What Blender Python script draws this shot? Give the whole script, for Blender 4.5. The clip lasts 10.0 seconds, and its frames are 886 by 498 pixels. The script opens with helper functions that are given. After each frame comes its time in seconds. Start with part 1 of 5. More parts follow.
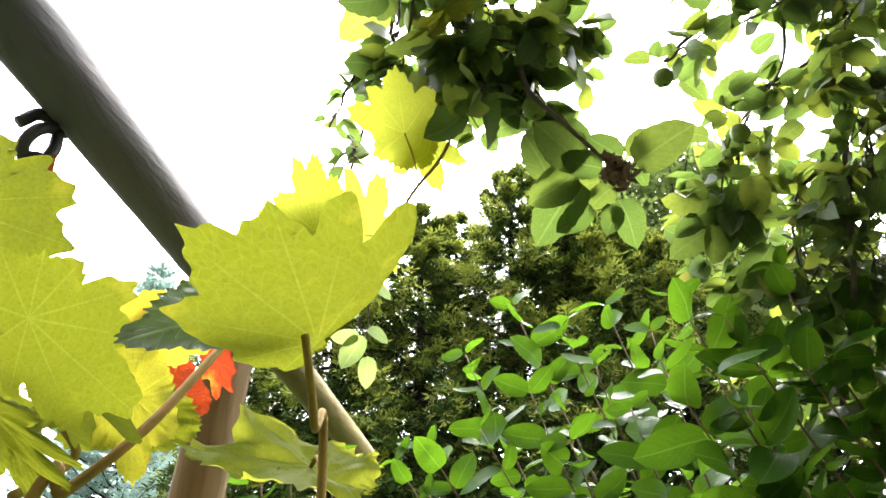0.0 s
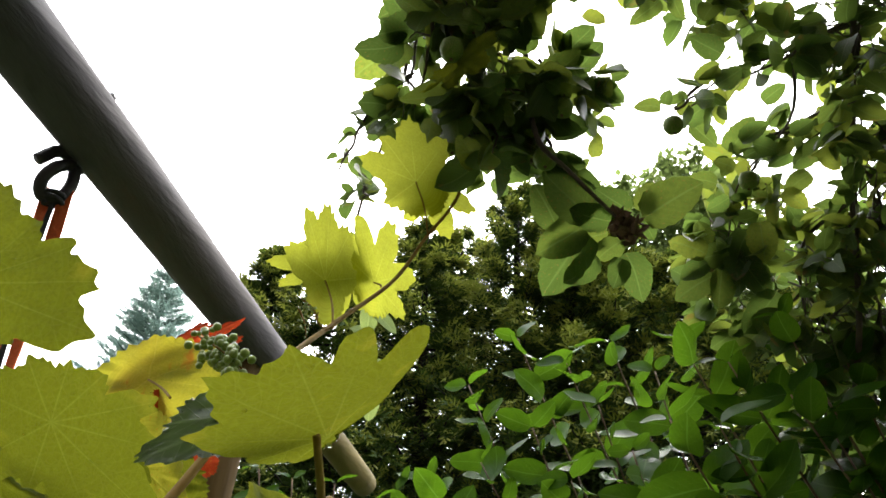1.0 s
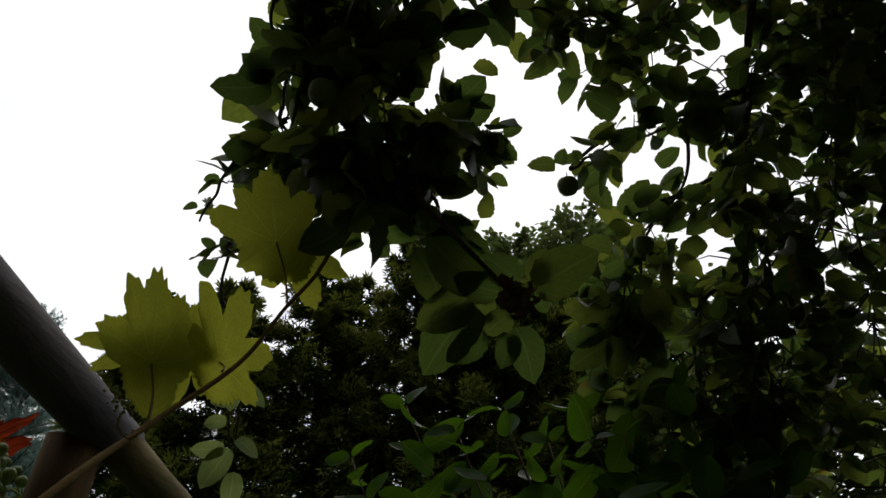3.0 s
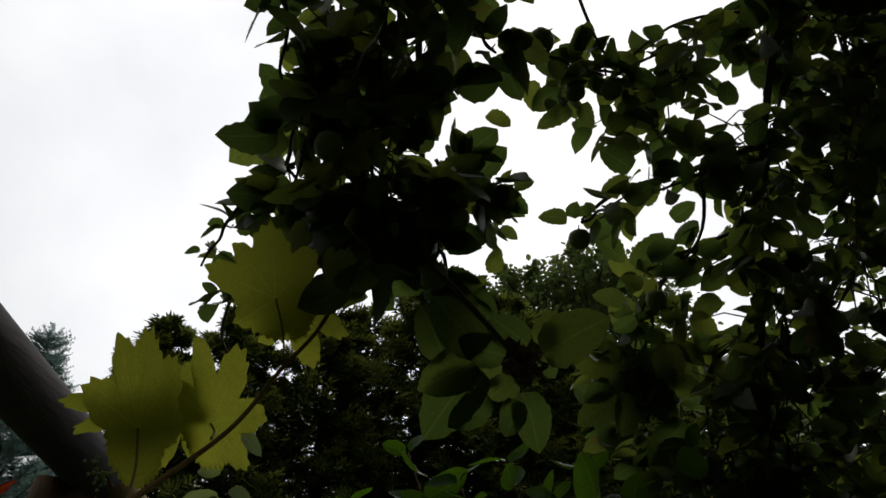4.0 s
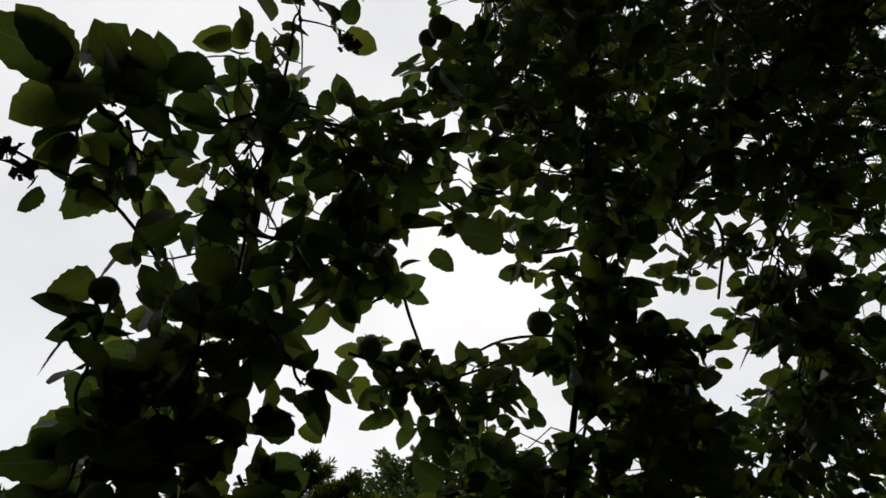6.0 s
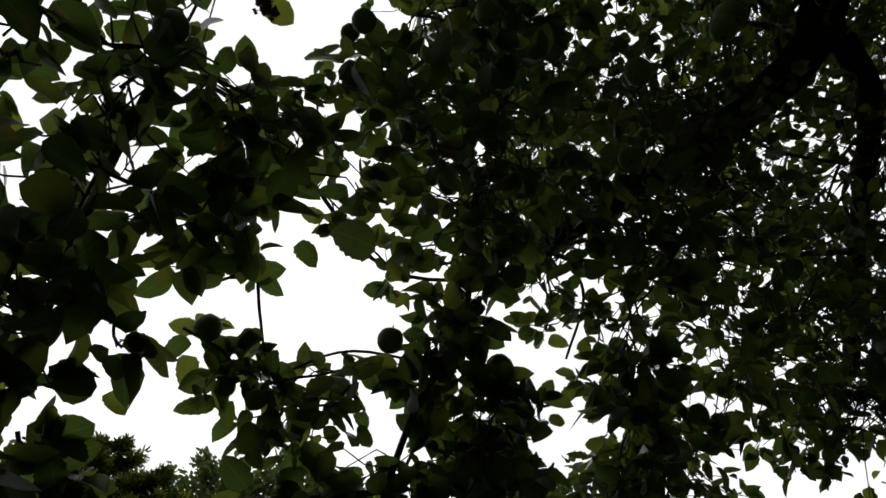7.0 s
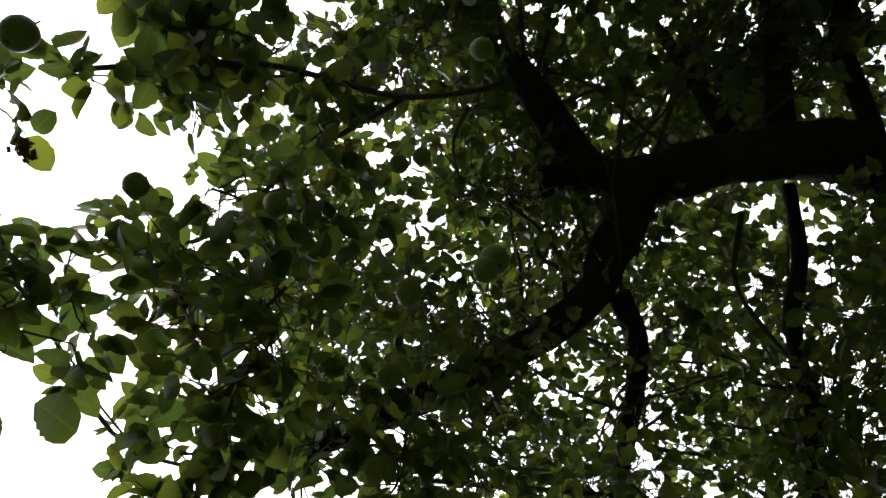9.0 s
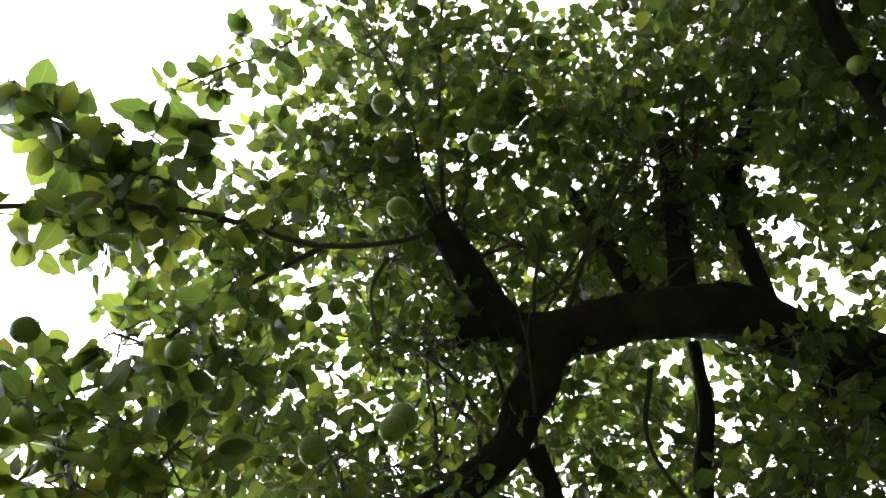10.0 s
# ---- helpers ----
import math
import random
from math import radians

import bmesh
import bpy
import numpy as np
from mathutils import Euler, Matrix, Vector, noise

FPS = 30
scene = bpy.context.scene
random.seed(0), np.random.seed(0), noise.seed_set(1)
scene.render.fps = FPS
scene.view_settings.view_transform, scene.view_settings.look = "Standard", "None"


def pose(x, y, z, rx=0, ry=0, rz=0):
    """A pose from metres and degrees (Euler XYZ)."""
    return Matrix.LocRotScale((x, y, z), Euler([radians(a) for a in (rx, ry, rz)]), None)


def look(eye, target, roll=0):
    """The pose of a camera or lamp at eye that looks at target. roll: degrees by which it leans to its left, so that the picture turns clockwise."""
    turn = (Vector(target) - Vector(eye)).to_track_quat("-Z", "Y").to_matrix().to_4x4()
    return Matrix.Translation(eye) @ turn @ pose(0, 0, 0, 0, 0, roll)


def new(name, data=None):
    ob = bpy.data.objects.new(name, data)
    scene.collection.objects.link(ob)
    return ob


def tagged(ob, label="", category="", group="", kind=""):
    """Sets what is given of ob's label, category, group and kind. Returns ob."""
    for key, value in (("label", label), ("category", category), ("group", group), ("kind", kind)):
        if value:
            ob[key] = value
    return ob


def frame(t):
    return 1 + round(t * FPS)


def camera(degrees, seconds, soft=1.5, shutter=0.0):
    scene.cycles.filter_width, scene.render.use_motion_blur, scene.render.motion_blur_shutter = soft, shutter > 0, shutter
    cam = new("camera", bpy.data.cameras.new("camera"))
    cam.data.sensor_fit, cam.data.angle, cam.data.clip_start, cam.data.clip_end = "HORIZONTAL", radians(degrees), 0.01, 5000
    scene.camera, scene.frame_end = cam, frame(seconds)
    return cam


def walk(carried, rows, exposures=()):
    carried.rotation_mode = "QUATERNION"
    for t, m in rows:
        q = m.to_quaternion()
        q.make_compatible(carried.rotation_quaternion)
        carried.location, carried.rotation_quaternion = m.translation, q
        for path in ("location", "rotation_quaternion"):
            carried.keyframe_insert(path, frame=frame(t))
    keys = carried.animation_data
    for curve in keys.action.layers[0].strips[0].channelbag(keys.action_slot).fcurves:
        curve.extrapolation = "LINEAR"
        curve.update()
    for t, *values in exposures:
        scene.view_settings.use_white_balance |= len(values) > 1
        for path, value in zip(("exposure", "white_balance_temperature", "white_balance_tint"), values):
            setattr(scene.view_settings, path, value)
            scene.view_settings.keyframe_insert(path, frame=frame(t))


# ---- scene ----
# ---------------------------------------------------------------- camera
cam = camera(65.6, 10.0, soft=1.6)
PATH = [
    (0.0, (0.000, 0.000, 1.600), (0.000, 1.978, 2.565), 0.0),
    (0.5, (0.003, -0.032, 1.633), (-0.007, 1.924, 2.642), 1.31),
    (1.0, (-0.005, -0.035, 1.646), (-0.023, 1.926, 2.644), 2.03),
    (1.5, (-0.013, -0.034, 1.658), (-0.034, 1.951, 2.608), 1.97),
    (1.8, (-0.008, -0.030, 1.690), (0.047, 1.929, 2.691), -0.29),
    (2.0, (0.004, -0.020, 1.703), (0.110, 1.927, 2.721), -0.46),
    (2.5, (0.042, 0.023, 1.736), (0.348, 1.956, 2.742), -0.63),
    (2.7, (0.039, 0.046, 1.735), (0.343, 1.925, 2.837), -1.33),
    (3.8, (0.059, 0.089, 1.785), (0.280, 1.938, 2.955), 0.23),
    (4.0, (0.050, 0.076, 1.794), (0.294, 1.897, 3.004), 0.97),
    (4.5, (0.045, 0.051, 1.804), (0.285, 1.838, 3.065), 1.44),
    (5.0, (0.061, -0.015, 1.852), (0.304, 1.639, 3.282), -0.28),
    (5.5, (0.121, -0.101, 1.916), (0.474, 1.426, 3.460), 2.81),
    (6.0, (0.148, -0.153, 1.958), (0.610, 1.248, 3.590), 0.16),
    (6.2, (0.155, -0.152, 1.970), (0.699, 1.183, 3.632), -0.19),
    (7.3, (0.188, -0.112, 1.958), (1.008, 0.958, 3.696), 2.89),
    (7.5, (0.182, -0.121, 1.954), (1.019, 0.840, 3.747), 1.90),
    (8.0, (0.248, -0.161, 1.996), (1.171, 0.659, 3.817), -1.77),
    (8.5, (0.277, -0.190, 2.012), (1.180, 0.447, 3.914), -6.28),
    (9.0, (0.287, -0.236, 2.036), (1.103, 0.249, 4.020), -9.05),
    (9.5, (0.285, -0.260, 2.051), (0.978, 0.001, 4.122), -18.36),
    (10.0, (0.281, -0.275, 2.040), (0.912, -0.242, 4.147), -33.06),
]
STOPS = [(0.0, 5.0), (0.5, 4.3), (1.0, 3.63), (1.5, 2.7), (2.0, 1.8), (2.5, 1.0), (4.0, 0.42), (4.5, 0.38), (5.0, 0.32), (5.5, 0.12),
         (6.2, 0.28), (7.3, 0.65), (7.5, 0.7), (8.0, 0.9), (8.5, 1.4), (9.0, 2.4), (9.5, 3.25), (10.0, 4.1)]
walk(cam, [(t, look(e, g, r)) for t, e, g, r in PATH], STOPS)

# ---------------------------------------------------------------- sky and sun
SUN_UP, SUN_TURN = 48.0, 24.0          # degrees above the horizon; to the right of the first view
world = bpy.data.worlds.new("overcast_sky")
scene.world = world
world.use_nodes = True
wn, wl = world.node_tree.nodes, world.node_tree.links
wn.clear()
w_out, w_bg = wn.new("ShaderNodeOutputWorld"), wn.new("ShaderNodeBackground")
w_sky, w_co = wn.new("ShaderNodeTexSky"), wn.new("ShaderNodeTexCoord")
w_sky.sky_type, w_sky.sun_disc = "NISHITA", False
w_sky.sun_elevation, w_sky.sun_rotation = radians(SUN_UP), radians(SUN_TURN)
w_noise, w_ramp, w_mix = wn.new("ShaderNodeTexNoise"), wn.new("ShaderNodeValToRGB"), wn.new("ShaderNodeMixRGB")
w_noise.inputs["Scale"].default_value, w_noise.inputs["Detail"].default_value = 2.6, 5.0
w_ramp.color_ramp.elements[0].position, w_ramp.color_ramp.elements[0].color = 0.30, (5.6, 5.64, 5.7, 1)
w_ramp.color_ramp.elements[1].position, w_ramp.color_ramp.elements[1].color = 0.68, (7.4, 7.3, 7.2, 1)
w_mix.inputs["Fac"].default_value = 0.9
wl.new(w_co.outputs["Generated"], w_noise.inputs["Vector"])
wl.new(w_noise.outputs["Fac"], w_ramp.inputs["Fac"])
wl.new(w_sky.outputs["Color"], w_mix.inputs["Color1"])
wl.new(w_ramp.outputs["Color"], w_mix.inputs["Color2"])
# the cloud is brightest round the veiled sun and dims away from it
_a, _e = radians(SUN_TURN), radians(SUN_UP)
SUN_WAY = (math.sin(_a) * math.cos(_e), math.cos(_a) * math.cos(_e), math.sin(_e))
w_dot, w_glow, w_mul = wn.new("ShaderNodeVectorMath"), wn.new("ShaderNodeMapRange"), wn.new("ShaderNodeMixRGB")
w_dot.operation, w_glow.interpolation_type, w_mul.blend_type = "DOT_PRODUCT", "SMOOTHSTEP", "MULTIPLY"
w_dot.inputs[1].default_value = SUN_WAY
for k, v in enumerate((math.cos(radians(84)), math.cos(radians(30)), 0.09, 1.06)):
    w_glow.inputs[k + 1].default_value = v
w_mul.inputs["Fac"].default_value = 1.0
wl.new(w_co.outputs["Generated"], w_dot.inputs[0])
wl.new(w_dot.outputs["Value"], w_glow.inputs[0])
wl.new(w_mix.outputs["Color"], w_mul.inputs["Color1"])
wl.new(w_glow.outputs[0], w_mul.inputs["Color2"])
wl.new(w_mul.outputs["Color"], w_bg.inputs["Color"])
wl.new(w_bg.outputs["Background"], w_out.inputs["Surface"])
w_bg.inputs["Strength"].default_value = 0.115

sun_data = bpy.data.lights.new("sun", "SUN")
sun_data.energy, sun_data.angle, sun_data.color = 0.45, radians(24), (1.0, 0.96, 0.9)
sun = new("sun", sun_data)
sun.matrix_world = look((0, 0, 30), (-SUN_WAY[0], -SUN_WAY[1], 30 - SUN_WAY[2]))


# ---------------------------------------------------------------- materials
def nodes_of(name):
    m = bpy.data.materials.new(name)
    m.use_nodes = True
    n, l = m.node_tree.nodes, m.node_tree.links
    n.clear()
    return m, n, l


def mixed(n, l, a, b, fac, kind="MIX"):
    """A colour mix; a, b and fac are values or sockets."""
    mx = n.new("ShaderNodeMixRGB")
    mx.blend_type = kind
    for key, v in (("Fac", fac), ("Color1", a), ("Color2", b)):
        if isinstance(v, bpy.types.NodeSocket):
            l.new(v, mx.inputs[key])
        elif key == "Fac":
            mx.inputs[key].default_value = v
        else:
            mx.inputs[key].default_value = (*v, 1)
    return mx.outputs["Color"]


def math_node(n, l, op, a, b=0.0):
    m = n.new("ShaderNodeMath")
    m.operation = op
    for i, v in enumerate((a, b)):
        if isinstance(v, bpy.types.NodeSocket):
            l.new(v, m.inputs[i])
        else:
            m.inputs[i].default_value = v
    return m.outputs[0]


def noise_of(n, l, scale, detail=4.0, coord="Object"):
    co, t = n.new("ShaderNodeTexCoord"), n.new("ShaderNodeTexNoise")
    t.inputs["Scale"].default_value, t.inputs["Detail"].default_value = scale, detail
    l.new(co.outputs[coord], t.inputs["Vector"])
    return t.outputs["Fac"]


def ramp(n, l, fac, lo, hi):
    r = n.new("ShaderNodeMapRange")
    l.new(fac, r.inputs[0])
    r.inputs[1].default_value, r.inputs[2].default_value = lo, hi
    return r.outputs[0]


def leaf_material(name, dark, light, through_colour, share, rough, vein, vein_scale=9.0, spots=0.0, spot_colour=(0.2, 0.1, 0.03), shine=0.3, rib=0.035, side_share=0.55, net=False, sunny=None):
    """A thin leaf: its face and back, the light that comes through, side veins, and blotches."""
    m, n, l = nodes_of(name)
    info, geo, uv = n.new("ShaderNodeObjectInfo"), n.new("ShaderNodeNewGeometry"), n.new("ShaderNodeUVMap")
    rnd = math_node(n, l, "FRACT", math_node(n, l, "ADD", info.outputs["Random"], geo.outputs["Random Per Island"]))
    sep = n.new("ShaderNodeSeparateXYZ")
    l.new(uv.outputs["UV"], sep.inputs[0])
    across = math_node(n, l, "ABSOLUTE", math_node(n, l, "SUBTRACT", sep.outputs[1], 0.5))
    slant = math_node(n, l, "SUBTRACT", sep.outputs[0], math_node(n, l, "MULTIPLY", across, 0.8))
    slant = math_node(n, l, "ADD", slant, math_node(n, l, "MULTIPLY", noise_of(n, l, 25.0, 2.0), 0.12))
    wave = math_node(n, l, "ABSOLUTE", math_node(n, l, "SINE", math_node(n, l, "MULTIPLY", slant, vein_scale * math.pi)))
    side = ramp(n, l, wave, 0.22, 0.0)
    mid = ramp(n, l, across, rib, 0.35 * rib)
    veins = math_node(n, l, "MAXIMUM", math_node(n, l, "MULTIPLY", side, side_share), mid)
    grain = noise_of(n, l, 30.0, 4.0, "UV") if net else noise_of(n, l, 60.0, 3.0)
    blotch = noise_of(n, l, 3.2, 5.0, "UV") if net else noise_of(n, l, 14.0, 3.0)
    col = mixed(n, l, dark, light, rnd)
    col = mixed(n, l, col, tuple(0.6 * c for c in dark), math_node(n, l, "MULTIPLY", ramp(n, l, grain, 0.45, 0.75), 0.35))
    col = mixed(n, l, col, vein, math_node(n, l, "MULTIPLY", veins, 0.4))
    thr = mixed(n, l, through_colour, tuple(0.75 * c for c in through_colour), rnd)
    if sunny:
        thr = mixed(n, l, thr, sunny, math_node(n, l, "POWER", rnd, 3.0))
    thr = mixed(n, l, thr, tuple(0.55 * c for c in through_colour), math_node(n, l, "MULTIPLY", ramp(n, l, blotch, 0.45, 0.7), 0.4))
    thr = mixed(n, l, thr, tuple(min(1.0, 1.3 * c + 0.02) for c in through_colour), math_node(n, l, "MULTIPLY", veins, 0.25 if net else 0.5))
    if net:
        # the fine mesh of veinlets, and pale and dark quilting between the ribs
        cells, co = n.new("ShaderNodeTexVoronoi"), n.new("ShaderNodeTexCoord")
        cells.feature, cells.inputs["Scale"].default_value = "DISTANCE_TO_EDGE", 17.0
        l.new(co.outputs["UV"], cells.inputs["Vector"])
        lines = ramp(n, l, cells.outputs["Distance"], 0.09, 0.0)
        thr = mixed(n, l, thr, tuple(0.62 * c for c in through_colour), math_node(n, l, "MULTIPLY", ramp(n, l, grain, 0.42, 0.68), 0.55))
        thr = mixed(n, l, thr, tuple(min(1.0, 1.25 * c + 0.03) for c in through_colour), math_node(n, l, "MULTIPLY", lines, 0.14))
        veins = math_node(n, l, "MAXIMUM", veins, math_node(n, l, "MULTIPLY", lines, 0.3))
    if spots:
        s = math_node(n, l, "MULTIPLY", ramp(n, l, noise_of(n, l, 22.0, 4.0), 0.62, 0.70), spots)
        col, thr = mixed(n, l, col, spot_colour, s), mixed(n, l, thr, spot_colour, s)
    b = n.new("ShaderNodeBsdfPrincipled")
    b.inputs["Roughness"].default_value = rough
    b.inputs["Specular IOR Level"].default_value = shine
    l.new(col, b.inputs["Base Color"])
    bump = n.new("ShaderNodeBump")
    bump.inputs["Strength"].default_value, bump.inputs["Distance"].default_value = (0.8 if net else 0.35), 0.002
    l.new(math_node(n, l, "SUBTRACT", grain, veins), bump.inputs["Height"])
    l.new(bump.outputs[0], b.inputs["Normal"])
    tr, mix, out = n.new("ShaderNodeBsdfTranslucent"), n.new("ShaderNodeMixShader"), n.new("ShaderNodeOutputMaterial")
    l.new(thr, tr.inputs["Color"])
    mix.inputs[0].default_value = share
    l.new(b.outputs[0], mix.inputs[1])
    l.new(tr.outputs[0], mix.inputs[2])
    l.new(mix.outputs[0], out.inputs["Surface"])
    return m


def solid_material(name, a, b_col, scale, rough, bump_strength, bump_scale, stretch=(1, 1, 1), patch=None, patch_scale=3.0):
    """An opaque surface with two scales of variation, relief and, if asked, patches of another colour."""
    m, n, l = nodes_of(name)
    co, mp = n.new("ShaderNodeTexCoord"), n.new("ShaderNodeMapping")
    mp.inputs["Scale"].default_value = stretch
    l.new(co.outputs["Object"], mp.inputs["Vector"])
    t1, t2, t3 = (n.new("ShaderNodeTexNoise") for _ in range(3))
    for t, s, d in ((t1, scale, 5.0), (t2, bump_scale, 6.0), (t3, patch_scale, 4.0)):
        t.inputs["Scale"].default_value, t.inputs["Detail"].default_value = s, d
        l.new(mp.outputs[0], t.inputs["Vector"])
    info = n.new("ShaderNodeObjectInfo")
    col = mixed(n, l, a, b_col, ramp(n, l, t1.outputs["Fac"], 0.3, 0.7))
    col = mixed(n, l, col, tuple(0.55 * c for c in a), math_node(n, l, "MULTIPLY", ramp(n, l, t2.outputs["Fac"], 0.5, 0.8), 0.6))
    if patch:
        col = mixed(n, l, col, patch, ramp(n, l, t3.outputs["Fac"], 0.52, 0.66))
    b, bump, out = n.new("ShaderNodeBsdfPrincipled"), n.new("ShaderNodeBump"), n.new("ShaderNodeOutputMaterial")
    b.inputs["Roughness"].default_value, b.inputs["Specular IOR Level"].default_value = rough, 0.25
    bump.inputs["Strength"].default_value, bump.inputs["Distance"].default_value = bump_strength, 0.01
    l.new(t2.outputs["Fac"], bump.inputs["Height"])
    l.new(col, b.inputs["Base Color"])
    l.new(bump.outputs[0], b.inputs["Normal"])
    l.new(b.outputs[0], out.inputs["Surface"])
    return m


APPLE_LEAF = leaf_material("apple_leaf", (0.021, 0.04, 0.011), (0.038, 0.062, 0.016), (0.098, 0.158, 0.026), 0.45, 0.5, (0.10, 0.13, 0.05), 9, 0.5, shine=0.2, sunny=(0.27, 0.31, 0.035))
VINE_LEAF = leaf_material("vine_leaf", (0.07, 0.10, 0.006), (0.092, 0.122, 0.008), (0.170, 0.186, 0.010), 0.7, 0.6, (0.22, 0.26, 0.07), 8, 0.25, (0.35, 0.28, 0.03), 0.12, 0.010, 0.35, True)
# vine leaf copy, brightened to stand for stronger light coming through
VINE_LIT = leaf_material("lit_vine_leaf", (0.08, 0.105, 0.008), (0.11, 0.13, 0.012), (0.30, 0.32, 0.028), 0.7, 0.6, (0.22, 0.26, 0.07), 8, 0.15, (0.35, 0.28, 0.03), 0.12, 0.012, 0.35, True)
WET_LEAF = leaf_material("wet_vine_leaf", (0.05, 0.075, 0.04), (0.07, 0.10, 0.05), (0.08, 0.12, 0.03), 0.3, 0.3, (0.14, 0.17, 0.10), 6, 0.2, (0.03, 0.05, 0.03), 0.5, 0.04)
VINE_YELLOW = leaf_material("vine_leaf_turning", (0.11, 0.13, 0.018), (0.16, 0.17, 0.02), (0.44, 0.41, 0.03), 0.6, 0.7, (0.2, 0.2, 0.05), 6, 0.55, (0.40, 0.06, 0.012), 0.08, 0.014, 0.35, True)
VINE_RED = leaf_material("vine_leaf_red", (0.14, 0.016, 0.008), (0.19, 0.03, 0.01), (0.34, 0.04, 0.01), 0.5, 0.7, (0.2, 0.08, 0.02), 6, 0.7, (0.35, 0.2, 0.02), 0.08, 0.02, 0.4, True)
SHRUB_LEAF = leaf_material("shrub_leaf", (0.010, 0.032, 0.004), (0.026, 0.066, 0.007), (0.070, 0.150, 0.006), 0.45, 0.22, (0.06, 0.12, 0.03), 8, 0.1, shine=0.025)
PALE_LEAF = leaf_material("pale_leaf", (0.10, 0.15, 0.06), (0.15, 0.20, 0.085), (0.28, 0.36, 0.10), 0.4, 0.7, (0.25, 0.3, 0.14), 8, 0.1, shine=0.1)
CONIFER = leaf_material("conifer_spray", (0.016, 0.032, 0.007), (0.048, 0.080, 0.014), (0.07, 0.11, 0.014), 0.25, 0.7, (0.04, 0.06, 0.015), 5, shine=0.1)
# fresh growth, its pale yellow also standing for light on the tips
LIT_YOUNG_CONIFER = leaf_material("lit_young_conifer_spray", (0.10, 0.14, 0.02), (0.21, 0.23, 0.04), (0.21, 0.24, 0.03), 0.35, 0.7, (0.15, 0.16, 0.04), 5, shine=0.1)
BLUE_SPRUCE = leaf_material("blue_spruce_needles", (0.15, 0.25, 0.215), (0.26, 0.37, 0.325), (0.25, 0.36, 0.32), 0.35, 0.6, (0.1, 0.14, 0.12), 5)
FAR_LEAF = leaf_material("far_tree_leaf", (0.07, 0.105, 0.04), (0.12, 0.165, 0.06), (0.20, 0.27, 0.07), 0.4, 0.6, (0.12, 0.14, 0.07), 5, shine=0.1)
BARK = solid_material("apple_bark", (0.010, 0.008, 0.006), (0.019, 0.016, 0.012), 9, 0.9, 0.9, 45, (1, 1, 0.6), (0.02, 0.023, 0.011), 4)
TWIG = solid_material("twig_bark", (0.04, 0.03, 0.022), (0.07, 0.055, 0.04), 30, 0.8, 0.4, 90)
CANE = solid_material("vine_cane", (0.15, 0.105, 0.013), (0.15, 0.08, 0.016), 9, 0.85, 0.2, 80)
SHRUB_STEM = solid_material("shrub_stem", (0.09, 0.06, 0.035), (0.16, 0.10, 0.05), 20, 0.7, 0.3, 80)
TIMBER = solid_material("round_timber", (0.082, 0.048, 0.014), (0.115, 0.072, 0.022), 5, 0.85, 0.5, 38, (1, 1, 0.12), (0.055, 0.036, 0.014), 2.2)
# same wood as the post, with the underside's shade put into the colour
SHADED_TIMBER = solid_material("shaded_weathered_timber", (0.056, 0.053, 0.060), (0.088, 0.083, 0.090), 5, 0.85, 0.5, 38, (1, 0.10, 1), (0.082, 0.066, 0.055), 2.2)
# the pole's timber again, with light on its far end put into the colour
LIT_POLE_TIMBER = solid_material("lit_pole_timber", (0.095, 0.070, 0.018), (0.13, 0.10, 0.030), 5, 0.85, 0.4, 38, (1, 0.12, 1), (0.06, 0.055, 0.035), 2.2)
IRON = solid_material("black_iron", (0.02, 0.02, 0.025), (0.045, 0.04, 0.04), 30, 0.5, 0.2, 120)
STRAP = solid_material("orange_webbing", (0.62, 0.10, 0.03), (0.70, 0.15, 0.05), 40, 0.8, 0.4, 260)
CORD = solid_material("black_cord", (0.02, 0.02, 0.02), (0.04, 0.04, 0.045), 60, 0.85, 0.4, 300)
APPLE_SKIN = solid_material("green_apple_skin", (0.07, 0.12, 0.012), (0.115, 0.165, 0.026), 24, 0.6, 0.08, 160, (1, 1, 1), (0.15, 0.16, 0.04), 12)
GRAPE_SKIN = solid_material("unripe_grape_skin", (0.14, 0.21, 0.04), (0.20, 0.26, 0.06), 40, 0.35, 0.05, 200)
DRY = solid_material("dried_blossom", (0.07, 0.045, 0.03), (0.14, 0.08, 0.05), 30, 0.9, 0.5, 120)
GRASS = solid_material("rough_lawn", (0.022, 0.042, 0.010), (0.045, 0.065, 0.02), 1.3, 0.9, 0.8, 30, (1, 1, 1), (0.05, 0.045, 0.028), 0.5)


# ---------------------------------------------------------------- mesh helpers
RNG = np.random.default_rng(7)


def thing(name, place, label, category, group="", kind=""):
    ob = new(name)
    ob.location = place
    ob.empty_display_size = 0.1
    return tagged(ob, label, category, group, kind)


def mesh_of(name, verts, faces, material, smooth=True, uvs=None):
    """verts: (n, 3); faces: list of index tuples; uvs: one pair a vertex."""
    me = bpy.data.meshes.new(name)
    me.from_pydata([tuple(map(float, v)) for v in verts], [], faces)
    finish(me, material, smooth, uvs)
    return me


def finish(me, material, smooth=True, uvs=None):
    me.materials.append(material)
    if smooth:
        me.polygons.foreach_set("use_smooth", np.ones(len(me.polygons), dtype=bool))
    if uvs is not None:
        loops = np.empty(len(me.loops), dtype=np.int32)
        me.loops.foreach_get("vertex_index", loops)
        me.uv_layers.new(name="UVMap").data.foreach_set("uv", np.asarray(uvs, dtype=np.float32)[loops].ravel())
    me.update()


